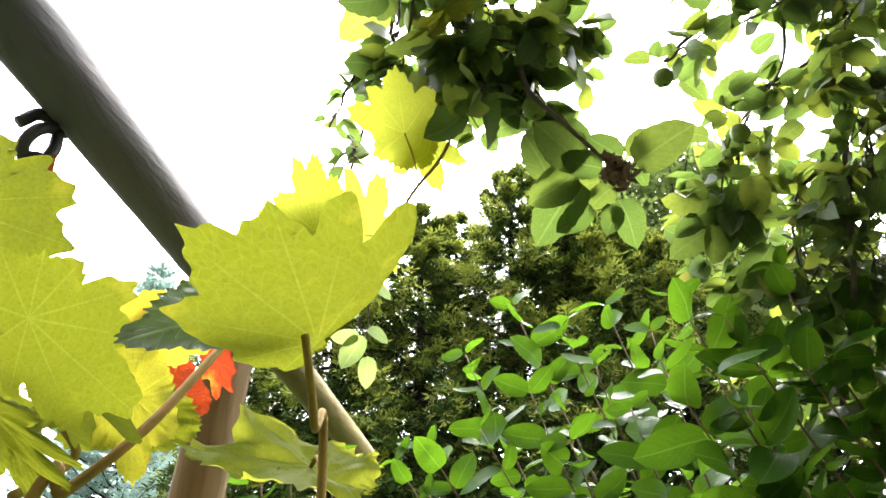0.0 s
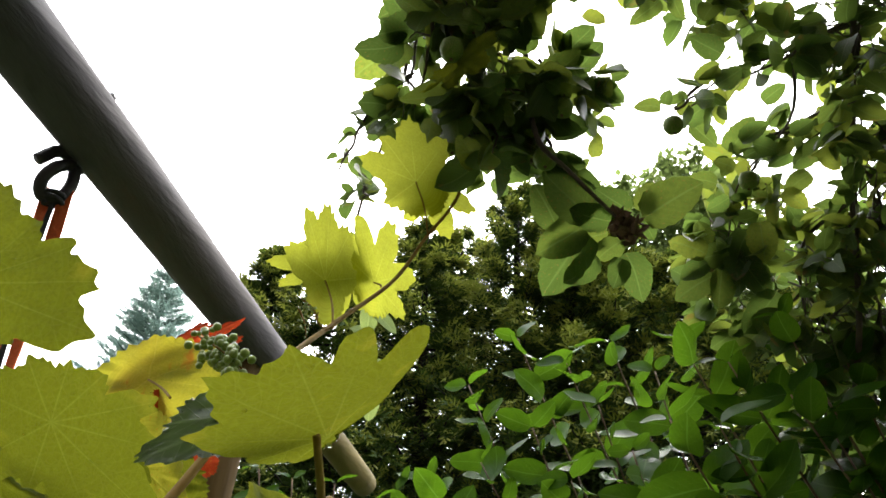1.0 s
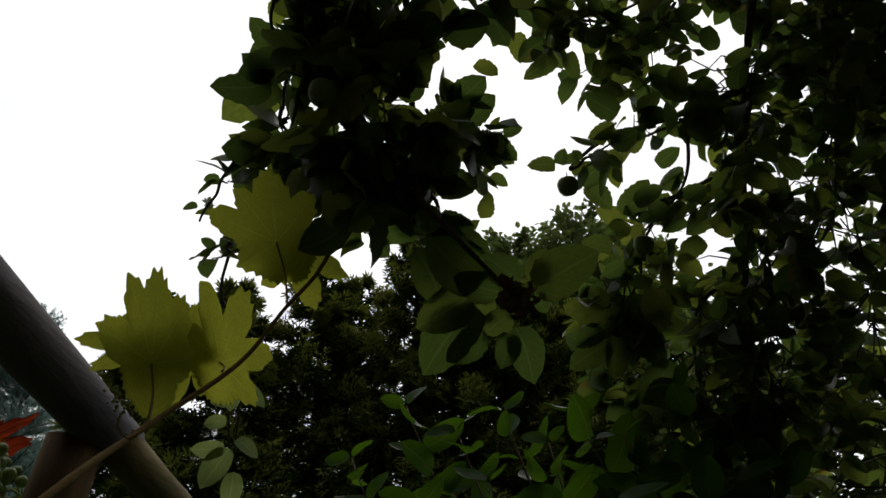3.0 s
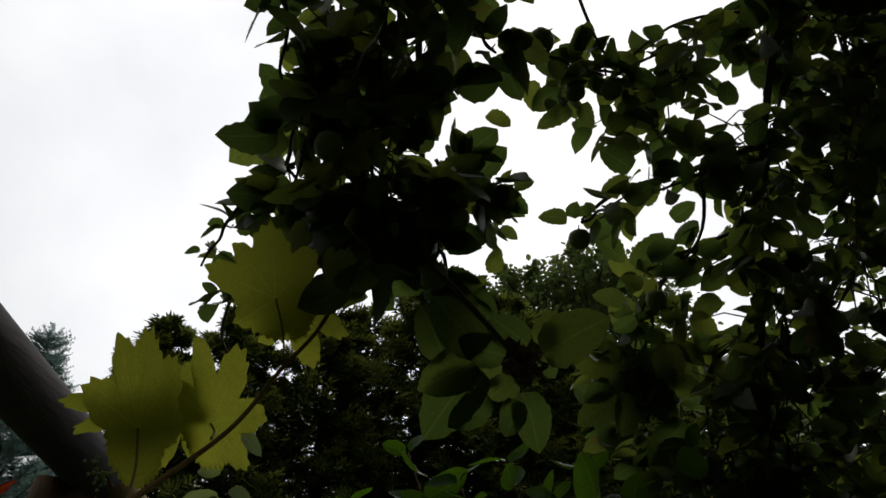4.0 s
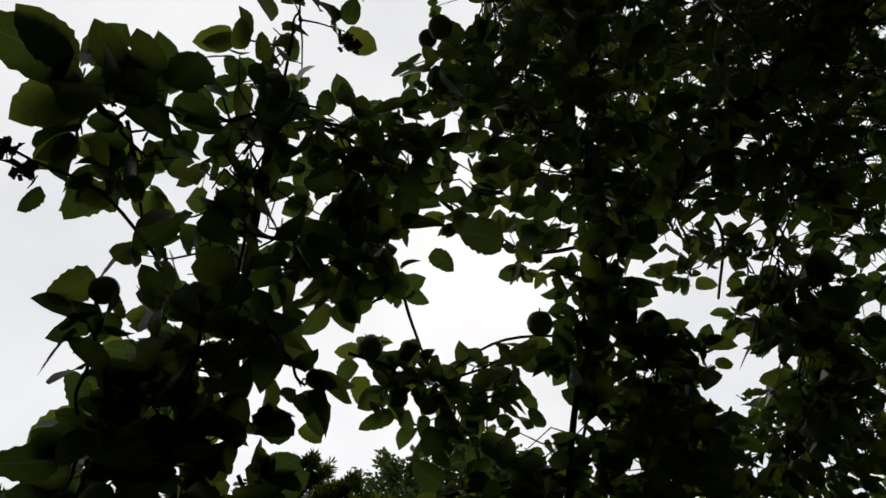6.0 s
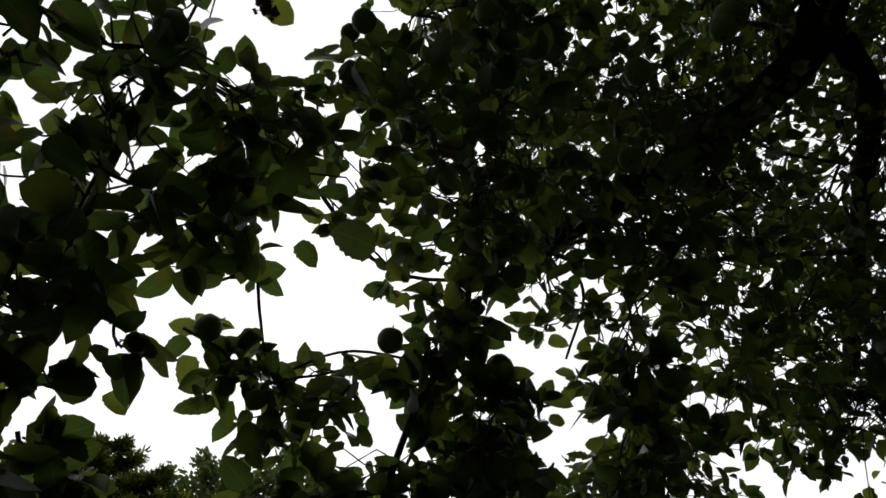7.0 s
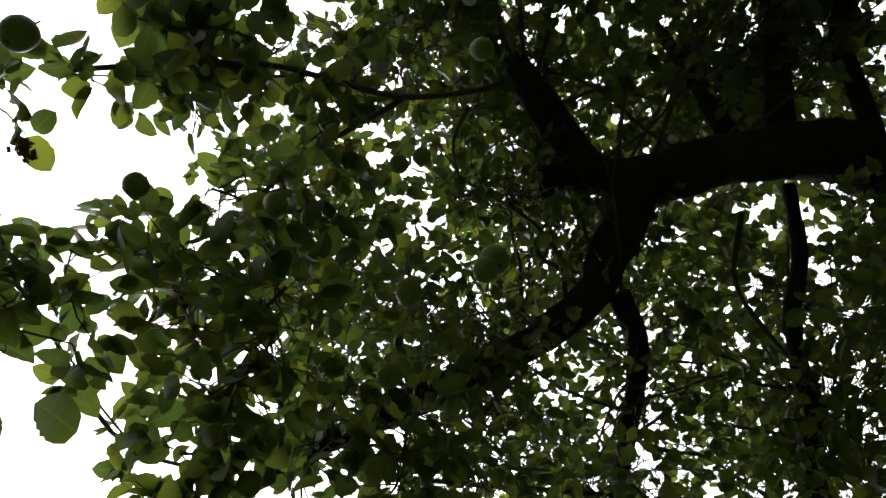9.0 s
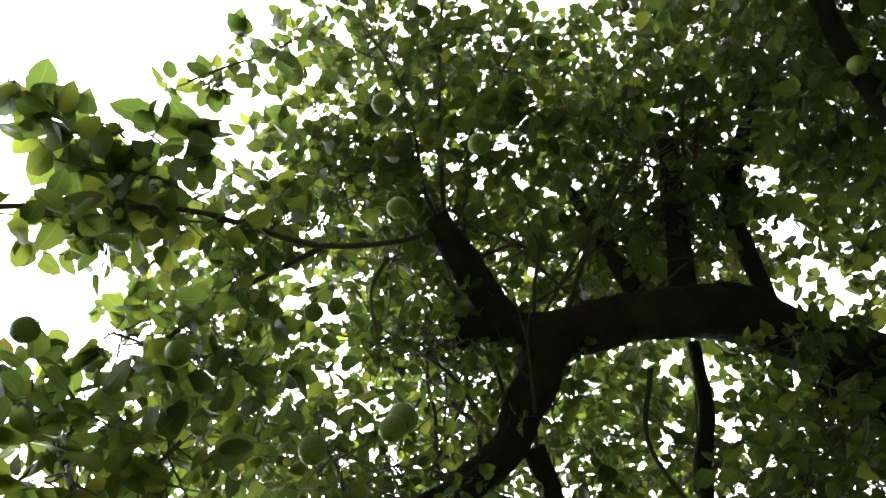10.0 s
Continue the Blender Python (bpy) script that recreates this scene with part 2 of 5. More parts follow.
def part_mesh(name, me, parent, label="", kind=""):
    """Links a mesh in world coordinates as a part of parent."""
    ob = new(name, me)
    ob.parent = parent
    if not parent.parent:
        ob.matrix_parent_inverse = Matrix.Translation(-parent.location)
    return tagged(ob, label, kind=kind)


def smooth_path(points, steps=6):
    """A Catmull-Rom line through the points."""
    p = np.array(points, dtype=float)
    p = np.vstack((2 * p[0] - p[1], p, 2 * p[-1] - p[-2]))
    out = []
    for i in range(1, len(p) - 2):
        for k in range(steps):
            t = k / steps
            out.append(0.5 * ((2 * p[i]) + (p[i + 1] - p[i - 1]) * t + (2 * p[i - 1] - 5 * p[i] + 4 * p[i + 1] - p[i + 2]) * t * t
                              + (3 * p[i] - p[i - 1] - 3 * p[i + 1] + p[i + 2]) * t ** 3))
    out.append(p[-2])
    return np.array(out)


def tube(points, r0, r1, sides=8, wobble=0.0, cap=True):
    """Vertices and faces of a tapered, slightly knobbly tube along points."""
    p = np.asarray(points, dtype=float)
    n = len(p)
    d = np.gradient(p, axis=0)
    d /= np.linalg.norm(d, axis=1)[:, None] + 1e-9
    ref = np.array([0.0, 0.0, 1.0]) if abs(d[0][2]) < 0.9 else np.array([1.0, 0.0, 0.0])
    u = np.cross(d[0], ref)
    verts = []
    for i in range(n):
        u = u - d[i] * (u @ d[i])
        u /= np.linalg.norm(u) + 1e-9
        v = np.cross(d[i], u)
        r = r0 + (r1 - r0) * i / max(1, n - 1)
        for k in range(sides):
            a = 2 * math.pi * k / sides
            w = 1.0
            if wobble:
                q = p[i] * 7.0
                w += wobble * noise.noise((q[0] + 2 * math.cos(a), q[1] + 2 * math.sin(a), q[2]))
                w += 0.45 * wobble * noise.noise((3 * q[0] + 4 * math.cos(a), 3 * q[1] + 4 * math.sin(a), 3 * q[2]))
            verts.append(p[i] + (u * math.cos(a) + v * math.sin(a)) * r * w)
    faces = []
    for i in range(n - 1):
        for k in range(sides):
            a, b = i * sides + k, i * sides + (k + 1) % sides
            faces.append((a, b, b + sides, a + sides))
    if cap:
        faces.append(tuple(range(sides - 1, -1, -1)))
        faces.append(tuple(range((n - 1) * sides, n * sides)))
    return verts, faces


class Bulk:
    """Gathers pieces of geometry for one joined mesh."""

    def __init__(self):
        self.v, self.f, self.uv, self.count = [], [], [], 0

    def add(self, verts, faces, uvs=None):
        verts = np.asarray(verts)
        self.v.append(verts)
        self.f.extend(tuple(i + self.count for i in f) for f in faces)
        self.uv.append(np.zeros((len(verts), 2)) if uvs is None else np.asarray(uvs))
        self.count += len(verts)

    def mesh(self, name, material, smooth=True):
        return mesh_of(name, np.vstack(self.v), self.f, material, smooth, np.vstack(self.uv))


def frames_of(axis, normal):
    """Rotation matrices (n, 3, 3) whose columns are the leaf's length, width and face directions."""
    x = axis / (np.linalg.norm(axis, axis=1)[:, None] + 1e-9)
    z = normal - x * np.sum(normal * x, axis=1)[:, None]
    z /= np.linalg.norm(z, axis=1)[:, None] + 1e-9
    return np.stack((x, np.cross(z, x), z), axis=2)


def scatter_mesh(name, protos, material, places, turns, sizes, pick):
    """ONE mesh of many small pieces: protos is a list of (verts, triangles, uvs)."""
    vs, fs, us, base = [], [], [], 0
    for k, (pv, pf, pu) in enumerate(protos):
        sel = np.nonzero(pick == k)[0]
        if not len(sel):
            continue
        w = np.einsum("nij,vj->nvi", turns[sel], pv) * sizes[sel][:, None, None] + places[sel][:, None, :]
        vs.append(w.reshape(-1, 3))
        fs.append((pf[None] + (np.arange(len(sel)) * len(pv))[:, None, None] + base).reshape(-1, 3))
        us.append(np.tile(pu, (len(sel), 1)))
        base += len(sel) * len(pv)
    v, f, u = np.vstack(vs), np.vstack(fs), np.vstack(us)
    me = bpy.data.meshes.new(name)
    me.vertices.add(len(v))
    me.vertices.foreach_set("co", v.astype(np.float32).ravel())
    me.loops.add(len(f) * 3)
    me.loops.foreach_set("vertex_index", f.astype(np.int32).ravel())
    me.polygons.add(len(f))
    me.polygons.foreach_set("loop_start", (np.arange(len(f)) * 3).astype(np.int32))
    me.update(calc_edges=True)
    finish(me, material, True, u)
    return me


# ---------------------------------------------------------------- leaf shapes, one unit long along x
def oval_leaf(rows, width, blunt, curl, fold, tooth, twist, seed):
    """An oval leaf with a midrib, a fold, a curl and a toothed edge: verts, triangles, uvs."""
    rng = np.random.default_rng(seed)
    verts, uvs, tris = [], [], []
    for i in range(rows + 1):
        t = i / rows
        w = width * math.sin(math.pi * min(1.0, t ** blunt)) ** 0.52
        if 0 < i < rows and tooth:
            w *= 1 + tooth * (1 if i % 2 else -1) + rng.uniform(-0.04, 0.04)
        z = -curl * t * t + 0.04 * math.sin(5 * t + seed)
        y0 = twist * math.sin(2.5 * t)
        for s in ((0,) if i in (0, rows) else (-1, 0, 1)):
            verts.append((t - (0.03 if s else 0), y0 + s * w, z + abs(s) * fold * w * (1 + 0.3 * math.sin(3 * t + s + seed))))
            uvs.append((t, 0.5 + 0.5 * s))
    for k in (0, 1):
        tris.append((0, 1 + k, 2 + k))
    for i in range(rows - 2):
        a, b = 1 + 3 * i, 4 + 3 * i
        for k in (0, 1):
            tris += [(a + k, b + k, b + k + 1), (a + k, b + k + 1, a + k + 1)]
    a, e = 1 + 3 * (rows - 2), len(verts) - 1
    for k in (0, 1):
        tris.append((a + k, e, a + k + 1))
    return np.array(verts), np.array(tris), np.array(uvs)


FAR_APPLE = [oval_leaf(4, 0.36, 0.8, c, f, 0, tw, s) for s, (c, f, tw) in enumerate([(0.15, 0.35, 0.02), (0.4, 0.2, -0.05), (-0.1, 0.5, 0.06), (0.25, 0.7, 0.0)])]
MID_APPLE = [oval_leaf(9, 0.35, 0.8, c, f, 0.03, tw, s) for s, (c, f, tw) in enumerate([(0.15, 0.35, 0.02), (0.4, 0.2, -0.05), (-0.1, 0.5, 0.06), (0.25, 0.7, 0.0)])]
NEAR_APPLE = [oval_leaf(13, 0.34, 0.8, c, f, 0.045, tw, s) for s, (c, f, tw) in enumerate([(0.15, 0.3, 0.02), (0.4, 0.2, -0.06), (-0.12, 0.45, 0.06), (0.25, 0.75, 0.0)])]
BROAD_APPLE = [oval_leaf(13, 0.34, 0.78, c, f, 0.03, tw, s) for s, (c, f, tw) in enumerate([(0.12, 0.10, 0.02), (0.22, 0.16, -0.04), (-0.08, 0.22, 0.05)])]
NEAR_SHRUB = [oval_leaf(10, 0.29, 0.9, c, f, 0.0, tw, s) for s, (c, f, tw) in enumerate([(0.12, 0.18, 0.0), (0.3, 0.25, 0.03), (-0.12, 0.4, -0.03)])]


def rand_dirs(n):
    d = RNG.normal(size=(n, 3))
    return d / np.linalg.norm(d, axis=1)[:, None]


# ---------------------------------------------------------------- ground
bm = bmesh.new()
bmesh.ops.create_grid(bm, x_segments=60, y_segments=60, size=300)
for v in bm.verts:
    r = math.hypot(v.co.x, v.co.y)
    v.co.x *= 0.15 + 0.85 * r / 420
    v.co.y *= 0.15 + 0.85 * r / 420
    v.co.z = 0.05 * noise.noise(v.co * 0.4) - 0.02
gm = bpy.data.meshes.new("ground")
bm.to_mesh(gm)
bm.free()
finish(gm, GRASS)
tagged(new("ground", gm), "rough green garden lawn reaching to the horizon", "ground", kind="structure")


# ---------------------------------------------------------------- unseen plain walls, added to close the garden behind the camera and cut skylight
DARK_WALL = solid_material("light_blocking_boards", (0.045, 0.035, 0.028), (0.075, 0.058, 0.045), 3, 0.85, 0.3, 40, (6, 6, 0.3))
for name, lo, hi in (("unseen_wall_south", (-3.6, -3.4, -0.1), (6.6, -3.2, 4.6)), ("unseen_wall_west", (-3.8, -3.4, -0.1), (-3.603, 0.9, 6.0)), ("unseen_wall_east", (6.603, -3.4, -0.1), (6.8, 3.0, 3.2))):
    b = bmesh.new()
    bmesh.ops.create_cube(b, size=1)
    for v in b.verts:
        v.co = Vector([lo[i] + (v.co[i] + 0.5) * (hi[i] - lo[i]) for i in range(3)])
    me = bpy.data.meshes.new(name)
    b.to_mesh(me)
    b.free()
    finish(me, DARK_WALL, False)
    tagged(new(name, me), "plain dark boarded wall, unseen, added to block skylight", "wall", kind="structure")


# ---------------------------------------------------------------- swing frame
def swing_frame():
    node = np.array((-0.458, 1.58, 2.179))
    run = np.array((0.198, 1.0, -0.196))
    top, end = node - run * 2.9, node + run * 0.09
    line = end - top
    root = thing("garden_swing", (float(node[0]), float(node[1]), 0.0), "round timber garden swing with a sloping top pole and post", "swing")
    u = line / np.linalg.norm(line)
    pts = [top + line * k / 24 for k in range(25)]
    v, f = tube(pts, 0.063, 0.053, 28, 0.035)
    part_mesh("top_pole", mesh_of("top_pole", v, f, SHADED_TIMBER), root, "weathered grey-brown round sloping timber pole, underside shade in its colour")
    # post: its head is cut under the pole
    head = node + np.array((-0.045, 0.0, -0.03))
    foot = np.array((head[0] - 0.20, head[1] + 0.03, 0.0))
    v, f = tube([foot + (head - foot) * k / 16 for k in range(17)], 0.066, 0.057, 24, 0.03)
    part_mesh("post", mesh_of("post", v, f, TIMBER), root, "warm brown round timber post")
    far_foot = np.array((top[0], top[1] + 0.1, 0.0))
    v, f = tube([far_foot + (top + u * 0.1 - far_foot) * k / 16 for k in range(17)], 0.066, 0.057, 24, 0.03)
    part_mesh("post", mesh_of("post", v, f, TIMBER), root, "warm brown round timber post")
    # the pole's slimmer run-on past the joint, its near end cut under the pole
    pole_end = [node + run * (0.02 + 0.86 * k / 12) + np.array((0.012, 0.0, -0.014)) for k in range(13)]
    v, f = tube(pole_end, 0.045, 0.043, 24, 0.04)
    # the olive-tan stands for light on this end of the pole
    part_mesh("pole_end", mesh_of("pole_end", v, f, LIT_POLE_TIMBER), root, "weathered olive-tan end of the top pole, lit tone in its colour")
    # bolt on the back of the pole
    side = np.cross(u, (0, 0, 1))
    side /= np.linalg.norm(side)
    bolt = np.array((-0.633, 0.960, 2.441))
    v, f = tube([bolt - side * 0.02, bolt, bolt + side * 0.012], 0.009, 0.007, 8)
    part_mesh("bolt", mesh_of("bolt", v, f, IRON), root, "dark bolt head")


swing_frame()


def swing_hook():
    """An open spiral hook of black iron, with the carabiner-like eye from which the strap hangs."""
    a = np.array((-0.633, 0.897, 2.258))
    root = thing("swing_hook", tuple(a), "black iron spiral hook under the timber pole", "hook")
    curl = [(-0.621, 0.938, 2.270), (-0.636, 0.887, 2.270), (-0.654, 0.866, 2.240)]
    v, f = tube(smooth_path(curl, 8), 0.011, 0.010, 10)
    part_mesh("hook_arm", mesh_of("hook_arm", v, f, IRON), root)
    ring = [(-0.622, 0.905, 2.257), (-0.627, 0.876, 2.233), (-0.639, 0.871, 2.206), (-0.640, 0.883, 2.186), (-0.622, 0.895, 2.186), (-0.611, 0.901, 2.211), (-0.618, 0.911, 2.252)]
    v, f = tube(smooth_path(ring, 6), 0.010, 0.010, 10)
    part_mesh("ring", mesh_of("ring", v, f, IRON), root)
    return a


swing_hook()


def hanging_strap():
    top = np.array((-0.624, 0.891, 2.191))
    root = thing("hanging_strap", tuple(top), "faded orange webbing strap with a black cord hanging from the hook", "strap")
    for k, (dx, turn, mat, name, half) in enumerate(((-0.012, 0.9, STRAP, "webbing", 0.010), (0.012, -0.4, STRAP, "webbing", 0.010))):
        verts, faces = [], []
        for i in range(30):
            z = top[2] + 0.012 - i * 0.045
            ang = turn + 0.6 * math.sin(i * 0.35 + k)
            c = np.array((top[0] + dx * (1 + 0.05 * i), top[1] + 0.008 * math.sin(i * 0.3 + k), z))
            e = np.array((math.cos(ang), math.sin(ang), 0)) * half
            nrm = np.array((-math.sin(ang), math.cos(ang), 0)) * 0.0012
            verts += [c - e - nrm, c + e - nrm, c + e + nrm, c - e + nrm]
            if i:
                b = 4 * i
                faces += [(b - 4 + j, b - 4 + (j + 1) % 4, b + (j + 1) % 4, b + j) for j in range(4)]
        faces += [(3, 2, 1, 0), (116, 117, 118, 119)]
        part_mesh(name, mesh_of(name, verts, faces, mat, False), root)
    cord = [top + np.array((0.002 * math.sin(3 * i), 0.004 * math.cos(2 * i), 0.01 - 0.05 * i)) for i in range(26)]
    v, f = tube(cord, 0.004, 0.004, 6)
    part_mesh("cord", mesh_of("cord", v, f, CORD), root, "black cord")
    knot = [top + np.array((0.014 * math.cos(i * 1.3), 0.012 * math.sin(i * 1.3), 0.008 - 0.002 * i)) for i in range(14)]
    v, f = tube(smooth_path(knot, 4), 0.004, 0.004, 6)
    part_mesh("knot", mesh_of("knot", v, f, CORD), root, "tangled black knot")


hanging_strap()


# ---------------------------------------------------------------- apple tree
TREE_FOOT = (2.30, -1.38, 0.0)
tree = thing("apple_tree", TREE_FOOT, "old spreading apple tree with dense green leaves and unripe green apples", "apple tree")
crown_places, crown_axes, crown_normals, crown_sizes = [], [], [], []
near_leaves, broad_leaves = [], []
def room_for(p):
    """Leaves in a hand's breadth of the crown, at most: the low outer boughs are full, the outer side of the crown is thin."""
    if p[1] > 0.55 and p[2] < 3.15:
        return 18 if p[0] < 0.35 and p[2] > 2.5 else 20
    if p[1] < -0.3:
        return 8
    return 14 if p[1] < 0.12 else 8 if p[0] > 0.8 else 10

twigs = Bulk()


def limb(name, points, r0, r1, sides=12, wobble=0.12, label="", steps=6):
    v, f = tube(smooth_path(points, steps), r0, r1, sides, wobble)
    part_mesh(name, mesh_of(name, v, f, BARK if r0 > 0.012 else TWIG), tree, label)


def spray(p0, p1, r, cover=2.0, size=0.066, near=False, loose=0.25, hang=0.2):
    """Leafy twigs round the line from p0 to p1, out to r: cover is the number of leaf layers that one looks through."""
    p0, p1 = np.array(p0), np.array(p1)
    length = np.linalg.norm(p1 - p0)
    area = 2 * r * length + math.pi * r * r
    n = max(3, int(cover * area / (0.21 * size * size)))
    tufts = max(1, n // 6)
    t = RNG.uniform(0, 1, tufts)
    root = p0 + (p1 - p0) * t[:, None]
    d = rand_dirs(tufts)
    tip = root + d * (r * RNG.uniform(0.1, 1.0, tufts) ** 0.55)[:, None] * (1 + loose * RNG.normal(size=tufts)[:, None] * 0.5)
    tip[:, 2] -= 0.15 * min(r, 0.2)
    if r > 0.2:
        root = tip + (root - tip) * np.minimum(1.0, 0.20 / (np.linalg.norm(root - tip, axis=1) + 1e-6))[:, None]
    if r <= 0.2:
        wave = [p0 + (p1 - p0) * k / 5 + RNG.normal(size=3) * 0.08 * r for k in range(6)]
        v, f = tube(smooth_path(wave, 3), 0.0038, 0.0022, 5, cap=False)
        twigs.add(v, f)
    for a, b in zip(root, tip):
        mid = (a + b) / 2 + RNG.normal(size=3) * 0.12 * min(r, 0.2)
        v, f = tube((a, mid, b), 0.0026, 0.0013, 3, cap=False)
        twigs.add(v, f)
    per = np.full(tufts, 6)
    k = np.repeat(np.arange(tufts), per)
    m = len(k)
    out = rand_dirs(m) + 0.5 * d[k]
    out[:, 2] = out[:, 2] * 0.8 - hang
    out /= np.linalg.norm(out, axis=1)[:, None]
    back = (root - tip)[k]
    place = tip[k] + back * (RNG.uniform(0, 0.5, m) ** 1.5)[:, None] + out * RNG.uniform(0.008, 0.02, m)[:, None]
    normal = rand_dirs(m) * 1.1 + np.array((0, 0, 1.0))
    sizes = size * RNG.uniform(0.5, 1.2, m)
    for i in range(m):
        if near and len(near_leaves) < 300 and RNG.uniform() < 0.5:
            near_leaves.append((place[i], out[i], normal[i], sizes[i]))
        else:
            crown_places.append(place[i]), crown_axes.append(out[i]), crown_normals.append(normal[i]), crown_sizes.append(sizes[i])


def leaf_at(base, tip, face=(0, 0, 1)):
    """One large leaf from its base to its tip."""
    base, tip = np.array(base), np.array(tip)
    near_leaves.append((base, tip - base, np.array(face, dtype=float), float(np.linalg.norm(tip - base))))


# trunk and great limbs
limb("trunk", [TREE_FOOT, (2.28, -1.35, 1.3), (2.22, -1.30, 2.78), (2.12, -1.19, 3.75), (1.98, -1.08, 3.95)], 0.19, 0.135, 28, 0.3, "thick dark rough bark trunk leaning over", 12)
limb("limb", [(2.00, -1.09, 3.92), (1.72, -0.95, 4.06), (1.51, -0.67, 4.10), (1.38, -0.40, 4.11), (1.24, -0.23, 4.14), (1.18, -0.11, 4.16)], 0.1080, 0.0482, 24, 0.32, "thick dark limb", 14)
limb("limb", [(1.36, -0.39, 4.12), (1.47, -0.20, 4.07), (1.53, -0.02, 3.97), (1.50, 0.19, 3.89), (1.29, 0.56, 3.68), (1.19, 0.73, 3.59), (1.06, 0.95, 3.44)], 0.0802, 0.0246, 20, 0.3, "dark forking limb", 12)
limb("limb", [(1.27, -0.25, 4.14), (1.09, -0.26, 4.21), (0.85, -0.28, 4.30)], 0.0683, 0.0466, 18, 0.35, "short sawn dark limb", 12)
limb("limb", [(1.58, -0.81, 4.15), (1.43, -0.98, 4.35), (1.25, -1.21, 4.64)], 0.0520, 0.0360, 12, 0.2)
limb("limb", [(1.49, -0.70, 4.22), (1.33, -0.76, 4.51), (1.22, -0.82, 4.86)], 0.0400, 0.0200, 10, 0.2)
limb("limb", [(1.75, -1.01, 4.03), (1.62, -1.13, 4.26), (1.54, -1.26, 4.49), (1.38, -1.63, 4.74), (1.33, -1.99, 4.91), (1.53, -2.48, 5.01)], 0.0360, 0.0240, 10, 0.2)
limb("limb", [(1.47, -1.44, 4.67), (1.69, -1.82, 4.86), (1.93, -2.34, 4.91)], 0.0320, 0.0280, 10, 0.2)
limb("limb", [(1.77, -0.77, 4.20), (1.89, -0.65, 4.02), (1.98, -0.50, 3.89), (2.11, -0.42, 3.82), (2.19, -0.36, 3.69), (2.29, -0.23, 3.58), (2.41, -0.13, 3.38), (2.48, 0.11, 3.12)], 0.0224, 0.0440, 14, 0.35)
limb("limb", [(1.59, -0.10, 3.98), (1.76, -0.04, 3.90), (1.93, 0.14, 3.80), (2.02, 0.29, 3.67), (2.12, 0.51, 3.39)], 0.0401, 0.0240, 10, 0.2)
limb("branch", [(1.69, -0.58, 4.11), (1.82, -0.42, 3.98), (1.96, -0.40, 3.79), (2.08, -0.42, 3.67)], 0.0104, 0.0060, 8, 0.2)
limb("branch", [(0.88, -0.27, 4.32), (0.82, -0.17, 4.15), (0.63, 0.01, 3.89), (0.45, 0.11, 3.76), (0.33, 0.18, 3.68), (0.18, 0.32, 3.54), (0.09, 0.40, 3.38)], 0.0104, 0.0057, 8, 0.15)
limb("branch", [(0.63, 0.02, 3.89), (0.56, 0.27, 3.75), (0.54, 0.41, 3.62), (0.55, 0.56, 3.50), (0.55, 0.69, 3.36)], 0.0085, 0.0040, 8, 0.15)
limb("branch", [(0.79, -0.10, 4.01), (0.84, 0.00, 3.99), (0.94, 0.06, 3.94)], 0.0070, 0.0037, 6, 0.15)
limb("branch", [(0.97, -0.28, 4.38), (0.86, -0.44, 4.41), (0.71, -0.59, 4.52), (0.56, -1.02, 4.75)], 0.0081, 0.0048, 8, 0.15)
limb("branch", [(0.91, -0.29, 4.35), (0.57, -0.54, 4.54), (0.20, -0.87, 4.81)], 0.0092, 0.0054, 8, 0.15)
# limbs added to carry the out-of-view leaves that shade the rest
limb("limb", [(2.24, -1.34, 2.54), (2.64, -0.79, 2.71), (3.10, -0.14, 2.59), (3.32, 0.96, 2.25)], 0.0442, 0.0120, 10, 0.2)
limb("limb", [(2.23, -1.32, 2.66), (2.81, -1.37, 3.03), (3.29, -1.46, 3.24), (3.43, -0.83, 3.08)], 0.0482, 0.0120, 10, 0.2)
limb("limb", [(2.19, -1.30, 2.78), (1.61, -1.52, 3.67), (0.88, -1.52, 3.90), (0.33, -1.58, 3.57), (-0.58, -1.47, 3.28)], 0.0482, 0.0099, 10, 0.2)
# arching branches that carry the hanging clusters
limb("branch", [(1.27, 1.13, 3.78), (0.80, 1.10, 3.49), (0.35, 0.81, 3.34), (0.09, 0.65, 3.16), (-0.05, 0.66, 2.95)], 0.0065, 0.0045, 8, 0.15)
limb("branch", [(0.09, 0.65, 3.16), (0.07, 0.58, 3.00), (0.09, 0.74, 2.75), (0.10, 0.80, 2.71), (0.13, 0.96, 2.56), (0.13, 0.87, 2.32), (0.18, 0.88, 2.26), (0.27, 0.90, 2.17)], 0.0084, 0.0030, 8, 0.2)
limb("branch", [(-0.07, 0.92, 2.75), (-0.12, 1.12, 2.60), (-0.22, 1.36, 2.43), (-0.22, 1.52, 2.39), (-0.21, 1.66, 2.17)], 0.0043, 0.0023, 6, 0.2)
limb("branch", [(2.02, 0.29, 3.67), (1.25, 0.79, 3.56), (0.75, 0.56, 3.32), (0.85, 0.79, 3.07), (0.79, 0.88, 2.84), (0.82, 1.04, 2.69), (0.88, 1.24, 2.49), (0.88, 1.37, 2.15), (0.89, 1.56, 1.92)], 0.0088, 0.0060, 8, 0.2)
limb("branch", [(0.82, 1.00, 2.73), (0.68, 1.06, 2.69), (0.54, 1.10, 2.65), (0.47, 1.14, 2.60)], 0.0065, 0.0030, 6, 0.2)
limb("branch", [(0.83, 1.09, 2.61), (0.76, 1.19, 2.61), (0.67, 1.28, 2.60)], 0.0050, 0.0030, 6, 0.2)
